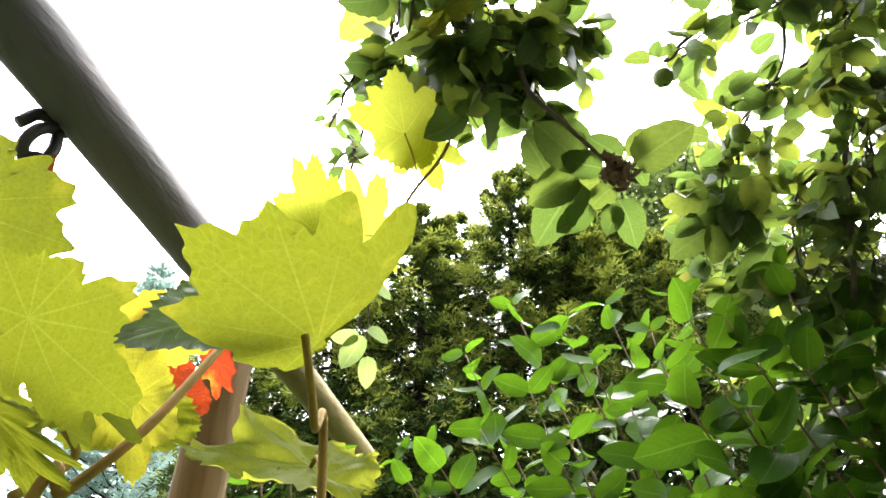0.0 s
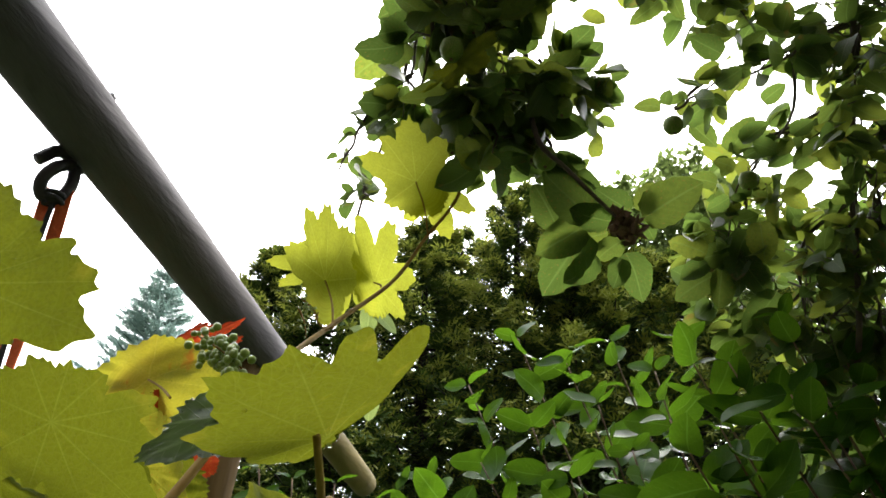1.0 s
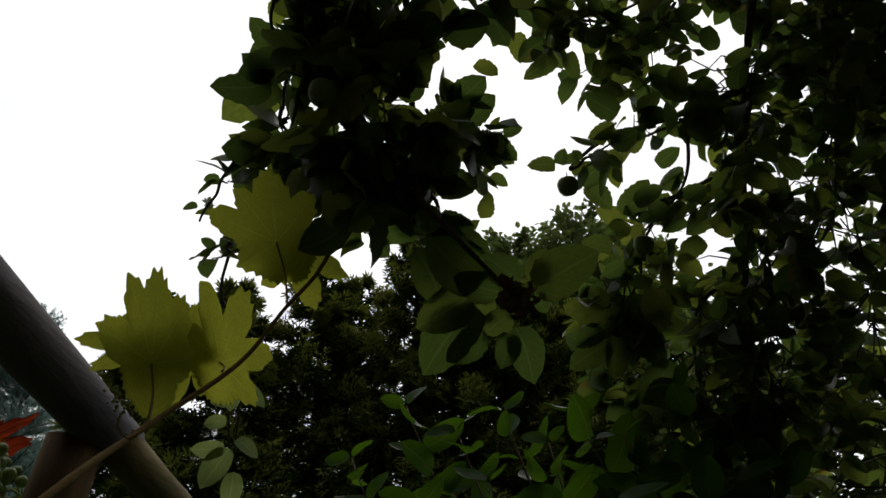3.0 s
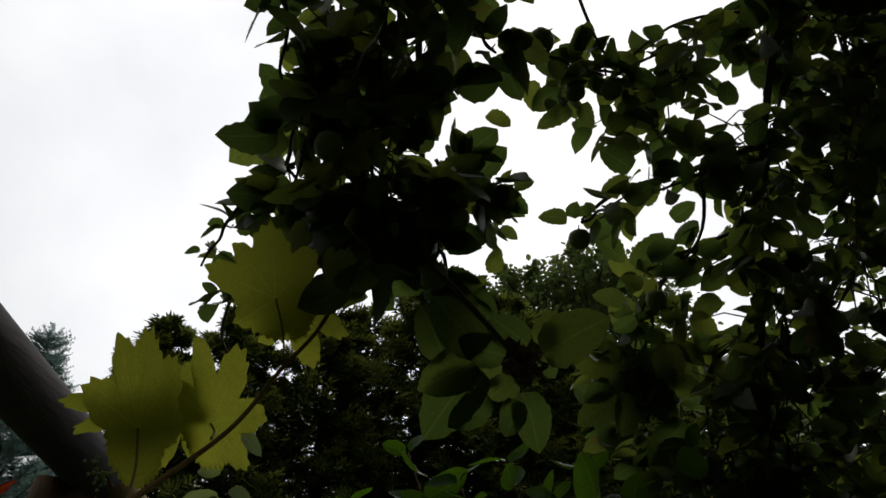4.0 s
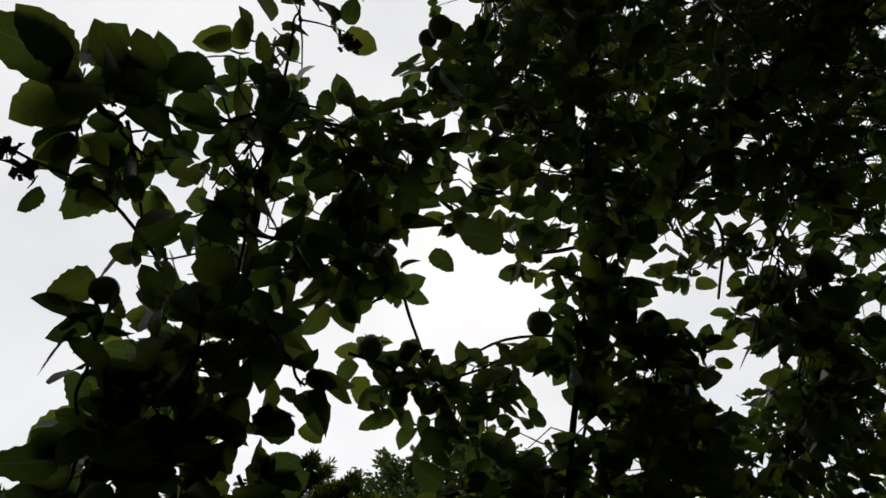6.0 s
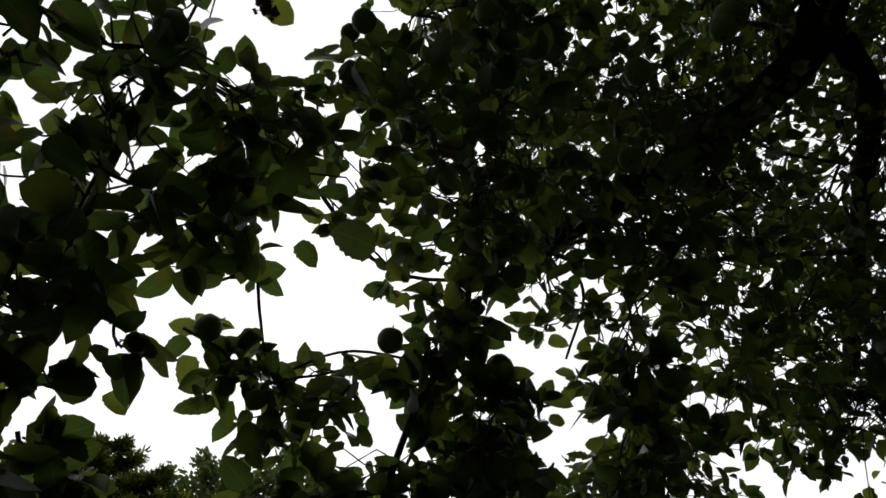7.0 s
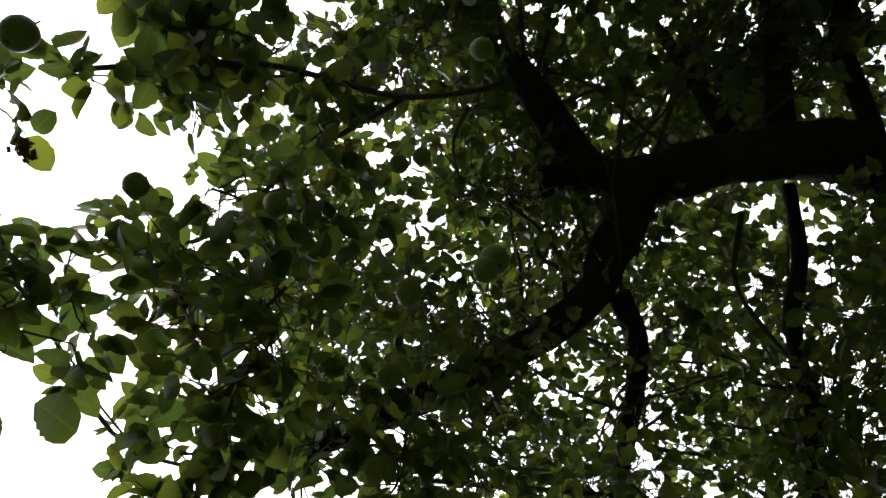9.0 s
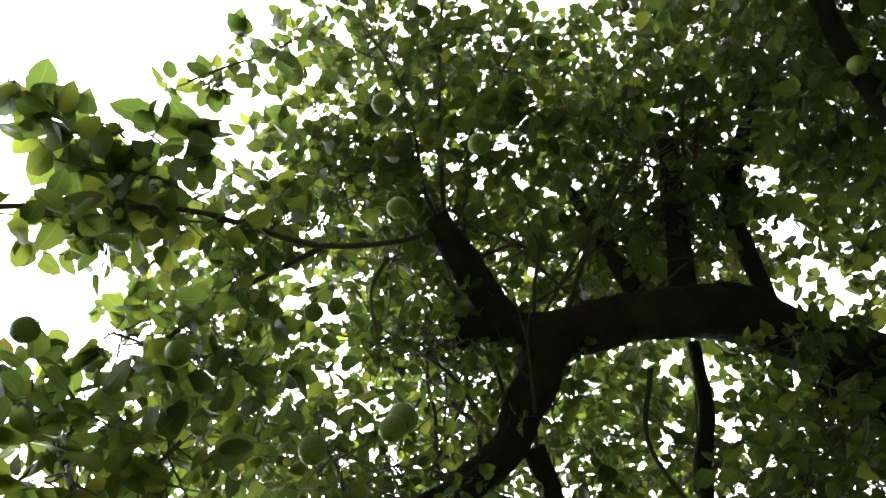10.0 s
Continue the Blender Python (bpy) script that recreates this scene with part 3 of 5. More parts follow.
limb("branch", [(0.70, 1.05, 2.68), (0.73, 1.17, 2.60), (0.69, 1.37, 2.56), (0.71, 1.55, 2.45)], 0.0043, 0.0023, 6, 0.2)
limb("branch", [(0.88, 1.25, 2.46), (0.84, 1.43, 2.42), (0.88, 1.55, 2.25)], 0.0058, 0.0030, 6, 0.2)
limb("branch", [(0.38, 0.82, 2.94), (0.43, 0.89, 2.90), (0.49, 0.94, 2.84), (0.59, 0.97, 2.80)], 0.0036, 0.0023, 6, 0.2)
limb("branch", [(0.88, 0.86, 2.98), (0.64, 0.90, 2.94), (0.50, 0.95, 2.83)], 0.0036, 0.0023, 6, 0.2)
limb("branch", [(-0.04, 0.67, 2.73), (-0.13, 0.58, 2.75), (-0.22, 0.54, 2.74), (-0.28, 0.49, 2.72), (-0.33, 0.47, 2.70)], 0.0029, 0.0015, 6, 0.3)

# hanging cluster
spray((0.05, 0.75, 2.70), (0.05, 0.90, 2.49), 0.130, 1.6, 0.0720, True)
spray((0.04, 0.89, 2.49), (0.06, 0.92, 2.33), 0.125, 1.6, 0.0720, True)
spray((-0.04, 0.82, 2.50), (-0.06, 0.87, 2.41), 0.05, 0.9, 0.070, True)
spray((-0.06, 0.83, 2.53), (-0.08, 0.88, 2.45), 0.03, 0.9, 0.065, True)
spray((0.16, 0.95, 2.56), (0.21, 0.98, 2.43), 0.055, 1.4, 0.066, True)
spray((0.17, 0.98, 2.40), (0.20, 1.02, 2.33), 0.05, 1.3, 0.06, True)
spray((0.24, 0.96, 2.60), (0.25, 1.02, 2.47), 0.050, 1.1, 0.0600, True)
spray((0.13, 0.95, 2.32), (0.21, 0.99, 2.33), 0.035, 1.0, 0.0550, True)
spray((-0.17, 1.09, 2.54), (-0.24, 1.16, 2.43), 0.030, 0.6, 0.0500, True)
spray((-0.19, 1.17, 2.43), (-0.18, 1.21, 2.39), 0.045, 1.1, 0.0600, True)
spray((0.08, 0.77, 2.74), (0.04, 0.58, 2.94), 0.170, 1.0, 0.0680)
spray((0.01, 0.85, 2.57), (0.09, 0.94, 2.44), 0.120, 1.3, 0.0680)
spray((0.04, 0.64, 3.03), (0.06, 0.44, 3.27), 0.148, 0.6, 0.0650)
spray((-0.18, 0.48, 2.83), (-0.07, 0.54, 2.82), 0.090, 1.0, 0.0700)
spray((-0.10, 0.69, 2.65), (-0.08, 0.81, 2.52), 0.050, 0.5, 0.0700)
spray((0.16, 0.57, 3.07), (0.37, 0.65, 3.06), 0.149, 1.2, 0.0656)
spray((0.29, 0.84, 2.87), (0.37, 0.79, 2.90), 0.060, 0.7, 0.0600)
spray((0.32, 0.96, 2.87), (0.49, 0.96, 2.82), 0.060, 0.8, 0.0650)
spray((0.49, 0.96, 2.82), (0.65, 0.89, 2.89), 0.060, 0.9, 0.0600)
spray((-0.14, 0.55, 2.88), (-0.08, 0.68, 2.80), 0.060, 1.2, 0.0720)
spray((-0.05, 0.74, 2.82), (-0.02, 0.98, 2.65), 0.070, 1.2, 0.0720)
spray((-0.09, 1.05, 2.61), (-0.09, 1.11, 2.52), 0.080, 1.4, 0.0720)
spray((-0.18, 0.47, 2.79), (-0.06, 0.48, 2.87), 0.070, 1.5, 0.0740)
spray((-0.20, 0.61, 2.87), (-0.15, 0.68, 2.90), 0.050, 1.4, 0.0700)
spray((0.45, 1.09, 2.56), (0.53, 1.06, 2.60), 0.030, 1.1, 0.0600, True)
# leafy curtain
spray((0.79, 0.99, 2.72), (0.48, 1.13, 2.59), 0.060, 0.91, 0.0650, True)
spray((0.82, 1.18, 2.63), (0.67, 1.29, 2.60), 0.060, 0.91, 0.0650, True)
spray((0.72, 1.33, 2.60), (0.71, 1.58, 2.40), 0.100, 1.17, 0.0700, True)
spray((0.81, 0.94, 2.81), (0.88, 1.28, 2.42), 0.140, 1.2, 0.0620)
spray((0.97, 0.86, 2.88), (1.07, 1.20, 2.53), 0.180, 1.25, 0.0620)
spray((0.95, 1.42, 2.46), (1.04, 1.65, 2.03), 0.200, 0.6, 0.0600)
spray((1.12, 1.19, 2.48), (1.25, 1.50, 1.98), 0.220, 0.7, 0.0600)
spray((0.67, 0.93, 2.87), (0.54, 1.01, 2.80), 0.100, 1.30, 0.0600)
spray((0.66, 0.39, 3.34), (0.80, 0.69, 3.21), 0.195, 1.15, 0.0642)
spray((0.62, 0.56, 3.24), (0.43, 0.49, 3.28), 0.144, 1.15, 0.0634)
spray((0.82, 0.74, 3.18), (0.85, 0.99, 2.88), 0.130, 1.82, 0.0660)
spray((1.03, 1.00, 3.00), (1.22, 1.11, 2.89), 0.120, 1.82, 0.0620)
spray((1.12, 0.39, 3.35), (1.24, 0.66, 3.11), 0.178, 1.4, 0.0587)
spray((1.34, 0.67, 3.14), (1.43, 0.96, 2.89), 0.107, 1.82, 0.0590)
spray((0.98, 0.49, 3.40), (1.08, 0.72, 3.35), 0.129, 0.75, 0.0607)
spray((0.84, 1.41, 2.43), (0.89, 1.58, 2.08), 0.240, 0.55, 0.0600)
spray((0.66, 1.50, 2.55), (0.71, 1.62, 2.38), 0.120, 0.6, 0.0660)
spray((0.92, 1.23, 2.52), (0.98, 1.43, 2.20), 0.200, 0.55, 0.0600)
# crown over and beside the camera: start, end, reach, layers, leaf length
spray((0.43, 0.44, 3.54), (0.78, 0.33, 3.75), 0.192, 0.7, 0.0577)
spray((0.64, 0.75, 3.53), (1.17, 0.60, 3.62), 0.186, 0.6, 0.0507)
spray((1.31, 0.24, 4.02), (1.72, 0.71, 3.28), 0.324, 0.75, 0.0453)
spray((1.57, -0.32, 4.35), (2.32, 0.46, 3.42), 0.400, 0.58, 0.0448)
spray((1.29, -0.11, 4.27), (0.96, 0.22, 4.18), 0.281, 1.0, 0.0498)
spray((0.88, 0.88, 3.04), (1.06, 0.89, 2.90), 0.120, 1.5, 0.0620)
spray((1.38, 0.82, 3.14), (1.51, 0.78, 3.04), 0.136, 1.1, 0.0512)
spray((-0.03, 0.53, 2.91), (0.13, 0.54, 3.06), 0.110, 0.5, 0.0697)
spray((0.08, 0.63, 2.77), (0.29, 0.65, 2.91), 0.120, 1.05, 0.0700)
spray((0.14, 0.73, 2.69), (0.22, 0.78, 2.63), 0.050, 1.0, 0.0660)
spray((0.40, 1.00, 2.87), (0.66, 0.99, 2.88), 0.060, 0.9, 0.0640)
spray((0.50, 0.05, 3.91), (0.61, 0.45, 3.72), 0.187, 0.8, 0.0545)
spray((0.63, 0.60, 3.72), (1.09, 0.48, 3.86), 0.215, 0.45, 0.0513)
spray((1.07, 0.69, 4.38), (1.55, 0.54, 4.32), 0.280, 0.95, 0.0496)
spray((0.32, 0.62, 3.28), (0.54, 0.61, 3.48), 0.119, 0.5, 0.0604)
spray((0.29, 0.60, 3.11), (0.41, 0.62, 3.19), 0.098, 0.6, 0.0687)
spray((1.05, 0.94, 3.69), (1.26, 0.84, 3.54), 0.148, 0.35, 0.0555)
spray((0.99, -0.13, 4.97), (1.90, 0.16, 4.56), 0.440, 1.5, 0.0496)
spray((0.60, 0.57, 4.63), (1.44, 0.91, 4.36), 0.360, 1.3, 0.0496)
spray((2.13, -0.41, 4.54), (2.59, -0.01, 3.97), 0.400, 0.68, 0.0496)
spray((2.21, -0.94, 4.38), (2.72, -0.37, 3.81), 0.400, 0.75, 0.0496)
spray((1.94, 0.53, 4.33), (2.32, 0.46, 4.01), 0.320, 1.1, 0.0496)
spray((1.51, -0.72, 5.07), (1.80, -1.36, 4.76), 0.480, 1.0, 0.0512)
spray((0.25, -0.39, 4.67), (0.68, -0.90, 4.96), 0.360, 1.4, 0.0512)
spray((1.09, -0.94, 4.98), (1.48, -1.51, 4.76), 0.400, 1.6, 0.0512)
spray((0.83, -1.46, 5.09), (1.33, -2.00, 4.91), 0.480, 1.4, 0.0512)
spray((1.60, -1.90, 4.61), (1.95, -1.78, 4.47), 0.320, 1.0, 0.0512)
spray((0.40, 0.11, 4.17), (0.61, -0.18, 4.45), 0.226, 1.0, 0.0515)
spray((0.26, 0.41, 3.68), (0.33, 0.14, 3.90), 0.155, 1.0, 0.0568)
spray((0.42, 0.56, 3.42), (0.67, 0.54, 3.48), 0.162, 0.4, 0.0593)
spray((0.01, 0.28, 3.53), (0.12, 0.16, 3.67), 0.072, 0.9, 0.0628)
spray((0.68, -0.07, 4.89), (1.39, -0.58, 4.86), 0.320, 1.5, 0.0496)
spray((1.32, -0.71, 4.51), (1.57, -1.13, 4.46), 0.280, 0.8, 0.0496)
spray((2.07, -0.52, 4.28), (2.28, -0.59, 4.08), 0.280, 0.8, 0.0496)
spray((2.00, -0.92, 3.93), (2.22, -0.91, 3.71), 0.256, 1.2, 0.0496)
spray((1.66, -0.80, 3.84), (1.69, -1.03, 3.73), 0.096, 0.9, 0.0482)
spray((0.45, 0.11, 3.78), (0.10, 0.41, 3.42), 0.099, 0.9, 0.0596)
spray((0.09, 0.03, 3.89), (0.16, -0.31, 4.15), 0.083, 0.6, 0.0500)
spray((0.82, 1.10, 3.48), (0.35, 0.81, 3.34), 0.068, 0.5, 0.0644)
spray((0.62, -0.83, 5.50), (1.31, -1.48, 5.35), 0.320, 1.0, 0.0560)
spray((1.06, 0.33, 3.80), (1.58, 0.48, 3.59), 0.310, 0.7, 0.0505)
# leaves behind the camera, added out of view to keep skylight off
spray((-0.90, -1.75, 3.40), (0.65, -1.57, 3.53), 0.409, 1.3, 0.0636)
# the crown's far side round the trunk, mostly out of view, added for shade
spray((3.18, -0.14, 2.55), (3.32, 1.12, 2.24), 0.480, 0.9, 0.0600)
spray((2.01, -1.68, 4.08), (0.40, -1.71, 4.23), 0.560, 1.2, 0.0600)
spray((3.29, -1.70, 3.29), (3.43, -0.75, 3.08), 0.560, 1.0, 0.0600)
spray((1.18, -1.01, 4.83), (2.29, -0.50, 4.97), 0.720, 0.9, 0.0800)

# leafy ends low beside the trunk
spray((2.24, 0.09, 3.31), (2.15, 0.45, 3.30), 0.36, 1.0, 0.050)
spray((2.23, -0.60, 3.70), (2.20, -0.15, 3.60), 0.36, 0.9, 0.050)
spray((1.58, 0.55, 3.17), (1.87, 0.31, 3.50), 0.30, 0.7, 0.052)
spray((1.80, -0.85, 3.52), (1.88, -0.62, 3.55), 0.20, 1.0, 0.055)
spray((1.95, -1.00, 3.75), (2.00, -0.75, 3.45), 0.22, 0.8, 0.055)
spray((0.12, 0.70, 2.74), (0.15, 0.77, 2.64), 0.07, 1.4, 0.064)
spray((1.58, 1.16, 2.99), (1.81, 0.97, 3.17), 0.259, 1.2, 0.0486)
spray((1.42, 1.19, 2.83), (1.53, 1.15, 2.71), 0.246, 1.2, 0.0492)
spray((1.97, 0.62, 3.30), (2.14, 0.36, 3.19), 0.242, 1.7, 0.0484)

spray((0.33, -0.13, 4.40), (0.75, -0.35, 4.55), 0.26, 0.8, 0.060)
spray((0.80, -0.02, 4.20), (1.00, -0.06, 4.50), 0.24, 0.8, 0.060)
spray((0.78, -0.50, 4.30), (0.85, -0.85, 4.50), 0.24, 0.8, 0.060)
spray((0.62, 0.02, 4.20), (0.55, -0.30, 4.60), 0.22, 0.7, 0.060)

spray((1.08, 0.72, 3.36), (1.12, 0.80, 3.20), 0.085, 0.9, 0.050)
spray((1.22, 0.70, 3.30), (1.25, 0.74, 3.18), 0.070, 0.8, 0.050)
spray((1.16, 0.66, 3.42), (1.24, 0.62, 3.40), 0.080, 0.8, 0.050)
limb("branch", [(1.25, 0.79, 3.56), (1.24, 0.76, 3.36), (1.20, 0.82, 3.16)], 0.0060, 0.0030, 6, 0.2)

# the bough of large leaves that reaches out over the vine
spray((0.30, 0.17, 3.74), (0.08, 0.30, 3.62), 0.10, 1.2, 0.085)
spray((0.12, 0.19, 3.73), (-0.06, 0.30, 3.66), 0.08, 1.0, 0.090)
spray((-0.05, 0.36, 3.64), (-0.10, 0.28, 3.68), 0.07, 1.0, 0.085)
spray((0.26, 0.12, 3.76), (0.12, 0.16, 3.78), 0.07, 0.9, 0.080)

# thin branches that fill the crown
def branchlets(a, b, count, reach, lift):
    """Wavering thin branches from the stretch a to b of a limb, out and up through the leaves."""
    a, b = np.array(a), np.array(b)
    for _ in range(count):
        p = a + (b - a) * RNG.uniform()
        d = rand_dirs(1)[0]
        d[2] = abs(d[2]) * 0.8 + lift
        d /= np.linalg.norm(d)
        length = reach * RNG.uniform(0.6, 1.2)
        pts = [p]
        for k in range(5):
            d = d + RNG.normal(size=3) * 0.22
            d /= np.linalg.norm(d)
            pts.append(pts[-1] + d * length / 5)
        limb("branch", pts, RNG.uniform(0.006, 0.011), 0.0025, 6, 0.2, "", 3)
        for q in (2, 3, 4):
            e = d + RNG.normal(size=3) * 0.7
            e /= np.linalg.norm(e)
            v, f = tube((pts[q], pts[q] + e * length * 0.16 + RNG.normal(size=3) * 0.01, pts[q] + e * length * 0.3), 0.0035, 0.0015, 4, cap=False)
            twigs.add(v, f)


branchlets((0.91, -0.28, 4.40), (1.08, -0.26, 4.30), 9, 0.91, 0.1)
branchlets((1.23, -0.23, 4.20), (1.57, -0.76, 4.10), 14, 0.91, 0.3)
branchlets((1.49, -0.20, 4.07), (1.49, 0.19, 3.89), 5, 0.75, 0.4)
branchlets((1.28, 0.60, 3.70), (1.09, 0.95, 3.49), 9, 0.58, 0.0)
branchlets((1.25, -1.19, 4.60), (1.51, -1.24, 4.45), 9, 0.75, 0.1)
branchlets((1.37, -1.62, 4.72), (1.42, -2.22, 4.94), 8, 0.75, 0.0)
branchlets((1.74, -0.06, 3.93), (2.03, 0.28, 3.66), 9, 0.66, -0.1)
branchlets((1.48, 0.00, 4.10), (1.48, 0.40, 3.93), 8, 0.66, -0.1)
branchlets((2.00, -0.51, 3.90), (2.31, -0.24, 3.59), 8, 0.66, -0.1)

# a drooping tuft of large leaves round withered blossom
EYE_SIDE = np.array((0.12, -0.12, 1.91))                 # the open side of the tree
for b, t in (((0.219, 0.916, 2.192), (0.149, 0.871, 2.245)), ((0.172, 0.956, 2.198), (0.129, 0.924, 2.257)), ((0.249, 0.912, 2.186), (0.184, 0.904, 2.204)),
             ((0.214, 0.937, 2.191), (0.138, 0.945, 2.145)), ((0.223, 0.952, 2.181), (0.146, 0.977, 2.094)), ((0.235, 0.953, 2.143), (0.182, 0.975, 2.105)),
             ((0.281, 0.909, 2.203), (0.230, 0.898, 2.239)), ((0.293, 0.916, 2.211), (0.326, 0.899, 2.255)), ((0.299, 0.905, 2.188), (0.382, 0.855, 2.221)),
             ((0.280, 0.951, 2.151), (0.305, 0.958, 2.074)), ((0.266, 0.919, 2.157), (0.233, 0.960, 2.137)), ((0.270, 0.943, 2.137), (0.252, 0.951, 2.087)),
             ((0.253, 0.949, 2.186), (0.191, 0.965, 2.176)), ((0.303, 0.911, 2.192), (0.323, 0.929, 2.164))):
    b, t = np.array(b), np.array(t)
    broad_leaves.append((b, t - b, EYE_SIDE - b + RNG.normal(size=3) * 0.3))


def leaves_at(*pairs):
    """Single leaves, each from its stalk to its tip, facing the open side."""
    for b, t in pairs:
        leaf_at(b, t, EYE_SIDE - np.array(b) + RNG.normal(size=3) * 0.35)


leaves_at(((0.23, 0.96, 2.54), (0.27, 0.91, 2.56)), ((0.25, 0.97, 2.51), (0.29, 0.95, 2.50)), ((0.23, 0.97, 2.48), (0.28, 0.96, 2.46)),
          ((0.26, 1.03, 2.39), (0.26, 0.99, 2.42)), ((0.24, 0.94, 2.66), (0.28, 0.94, 2.63)), ((0.18, 0.97, 2.42), (0.24, 0.96, 2.40)),
          ((0.42, 1.01, 2.78), (0.38, 1.04, 2.73)), ((0.447, 1.00, 2.78), (0.46, 1.01, 2.735)), ((0.48, 0.98, 2.76), (0.49, 0.98, 2.717)),
          ((0.51, 0.96, 2.76), (0.555, 0.96, 2.706)), ((0.354, 1.05, 2.88), (0.37, 1.07, 2.82)), ((0.34, 1.03, 2.90), (0.306, 1.055, 2.855)),
          ((0.34, 1.01, 2.92), (0.29, 1.01, 2.90)), ((0.385, 0.99, 2.86), (0.42, 0.937, 2.86)))
leaves_at(((0.41, 0.88, 3.00), (0.45, 0.87, 2.965)), ((0.53, 1.01, 2.634), (0.466, 0.99, 2.66)), ((0.53, 1.03, 2.615), (0.478, 1.04, 2.60)),
          ((0.514, 1.00, 2.694), (0.537, 0.983, 2.662)), ((0.416, 1.076, 2.548), (0.367, 1.067, 2.55)), ((0.423, 1.07, 2.552), (0.426, 1.034, 2.565)),
          ((0.56, 0.90, 2.79), (0.597, 0.843, 2.79)), ((-0.097, 0.90, 2.60), (-0.141, 0.852, 2.61)), ((-0.093, 0.90, 2.57), (-0.131, 0.87, 2.566)),
          ((-0.04, 0.885, 2.80), (-0.10, 0.875, 2.773)), ((-0.05, 0.89, 2.72), (-0.114, 0.88, 2.70)), ((0.53, 0.63, 2.94), (0.44, 0.68, 2.97)),
          ((0.41, 0.71, 2.95), (0.46, 0.72, 2.92)), ((-0.09, 0.69, 2.63), (-0.15, 0.70, 2.58)))
leaves_at(((-0.11, 0.65, 2.66), (-0.16, 0.67, 2.61)), ((-0.17, 0.45, 2.81), (-0.24, 0.48, 2.74)), ((-0.20, 0.57, 2.72), (-0.22, 0.58, 2.68)),
          ((-0.19, 0.41, 2.80), (-0.24, 0.34, 2.79)), ((-0.19, 0.42, 2.79), (-0.27, 0.35, 2.75)), ((-0.14, 0.42, 2.83), (-0.17, 0.36, 2.84)),
          ((-0.09, 0.42, 2.86), (-0.12, 0.36, 2.86)), ((-0.20, 0.55, 2.83), (-0.23, 0.58, 2.77)), ((-0.19, 0.74, 2.95), (-0.24, 0.77, 2.88)),
          ((-0.03, 0.45, 2.90), (-0.05, 0.40, 2.91)), ((-0.00, 0.42, 2.98), (-0.02, 0.38, 3.00)), ((0.03, 0.43, 2.98), (0.03, 0.39, 3.00)),
          ((-0.12, 0.95, 2.79), (-0.12, 0.98, 2.75)), ((-0.10, 0.99, 2.74), (-0.17, 1.00, 2.70)))
leaves_at(((-0.11, 1.05, 2.68), (-0.20, 1.08, 2.60)))
leaves_at(((0.616, 1.442, 2.406), (0.533, 1.434, 2.433)), ((0.619, 1.451, 2.388), (0.558, 1.477, 2.355)), ((0.637, 1.473, 2.364), (0.558, 1.499, 2.307)),
          ((0.657, 1.469, 2.378), (0.633, 1.489, 2.282)), ((0.688, 1.433, 2.389), (0.764, 1.425, 2.312)), ((0.727, 1.376, 2.463), (0.737, 1.417, 2.371)),
          ((0.770, 1.445, 2.316), (0.706, 1.526, 2.246)), ((0.780, 1.446, 2.250), (0.688, 1.507, 2.208)), ((0.715, 1.500, 2.215), (0.683, 1.543, 2.159)))
leaves_at(((0.589, 1.265, 2.492), (0.530, 1.256, 2.502)), ((0.616, 1.240, 2.564), (0.655, 1.176, 2.617)), ((0.630, 1.199, 2.560), (0.668, 1.147, 2.580)),
          ((0.523, 1.218, 2.626), (0.569, 1.156, 2.635)), ((0.541, 1.227, 2.624), (0.582, 1.215, 2.564)), ((0.764, 1.195, 2.480), (0.718, 1.232, 2.452)),
          ((0.717, 1.238, 2.459), (0.765, 1.232, 2.420)), ((0.661, 1.212, 2.567), (0.716, 1.220, 2.547)), ((0.812, 1.057, 2.608), (0.771, 1.133, 2.552)),
          ((0.631, 1.254, 2.526), (0.588, 1.242, 2.537)), ((0.716, 1.154, 2.548), (0.759, 1.131, 2.577)), ((0.664, 1.140, 2.626), (0.692, 1.092, 2.632)),
          ((0.618, 1.160, 2.672), (0.643, 1.117, 2.700)), ((0.775, 1.167, 2.516), (0.818, 1.175, 2.479)), ((0.614, 1.270, 2.461), (0.573, 1.302, 2.448)))

# withered blossom
def withered(place, size, count):
    """A crumpled dark knot of dry petals and stalks."""
    place = np.array(place)
    b = Bulk()
    for _ in range(count):
        c = place + rand_dirs(1)[0] * size * RNG.uniform(0.1, 1.0)
        d, e = rand_dirs(2) * size * RNG.uniform(0.25, 0.5)
        n = np.cross(d, e)
        n *= 0.12 * size / (np.linalg.norm(n) + 1e-9)
        b.add([c - d, c + e, c + d, c - e, c + n * 2], [(0, 1, 4), (1, 2, 4), (2, 3, 4), (3, 0, 4), (3, 2, 1, 0)])
        v, f = tube((place, (place + c) / 2, c), 0.0012, 0.0008, 3, cap=False)
        b.add(v, f)
    part_mesh("withered_blossom", b.mesh("withered_blossom", DRY, False), tree, "dark withered blossom")


withered((0.27, 0.90, 2.17), 0.030, 60)
withered((0.16, 0.45, 3.17), 0.022, 40)
withered((0.23, 1.00, 2.56), 0.025, 40)
for k, place in enumerate(((-0.33, 0.47, 2.70), (-0.31, 0.49, 2.71), (-0.28, 0.51, 2.72), (-0.27, 0.52, 2.72), (-0.25, 0.53, 2.74), (-0.22, 0.55, 2.73))):
    withered(place, 0.016 + 0.004 * (k % 3), 22)

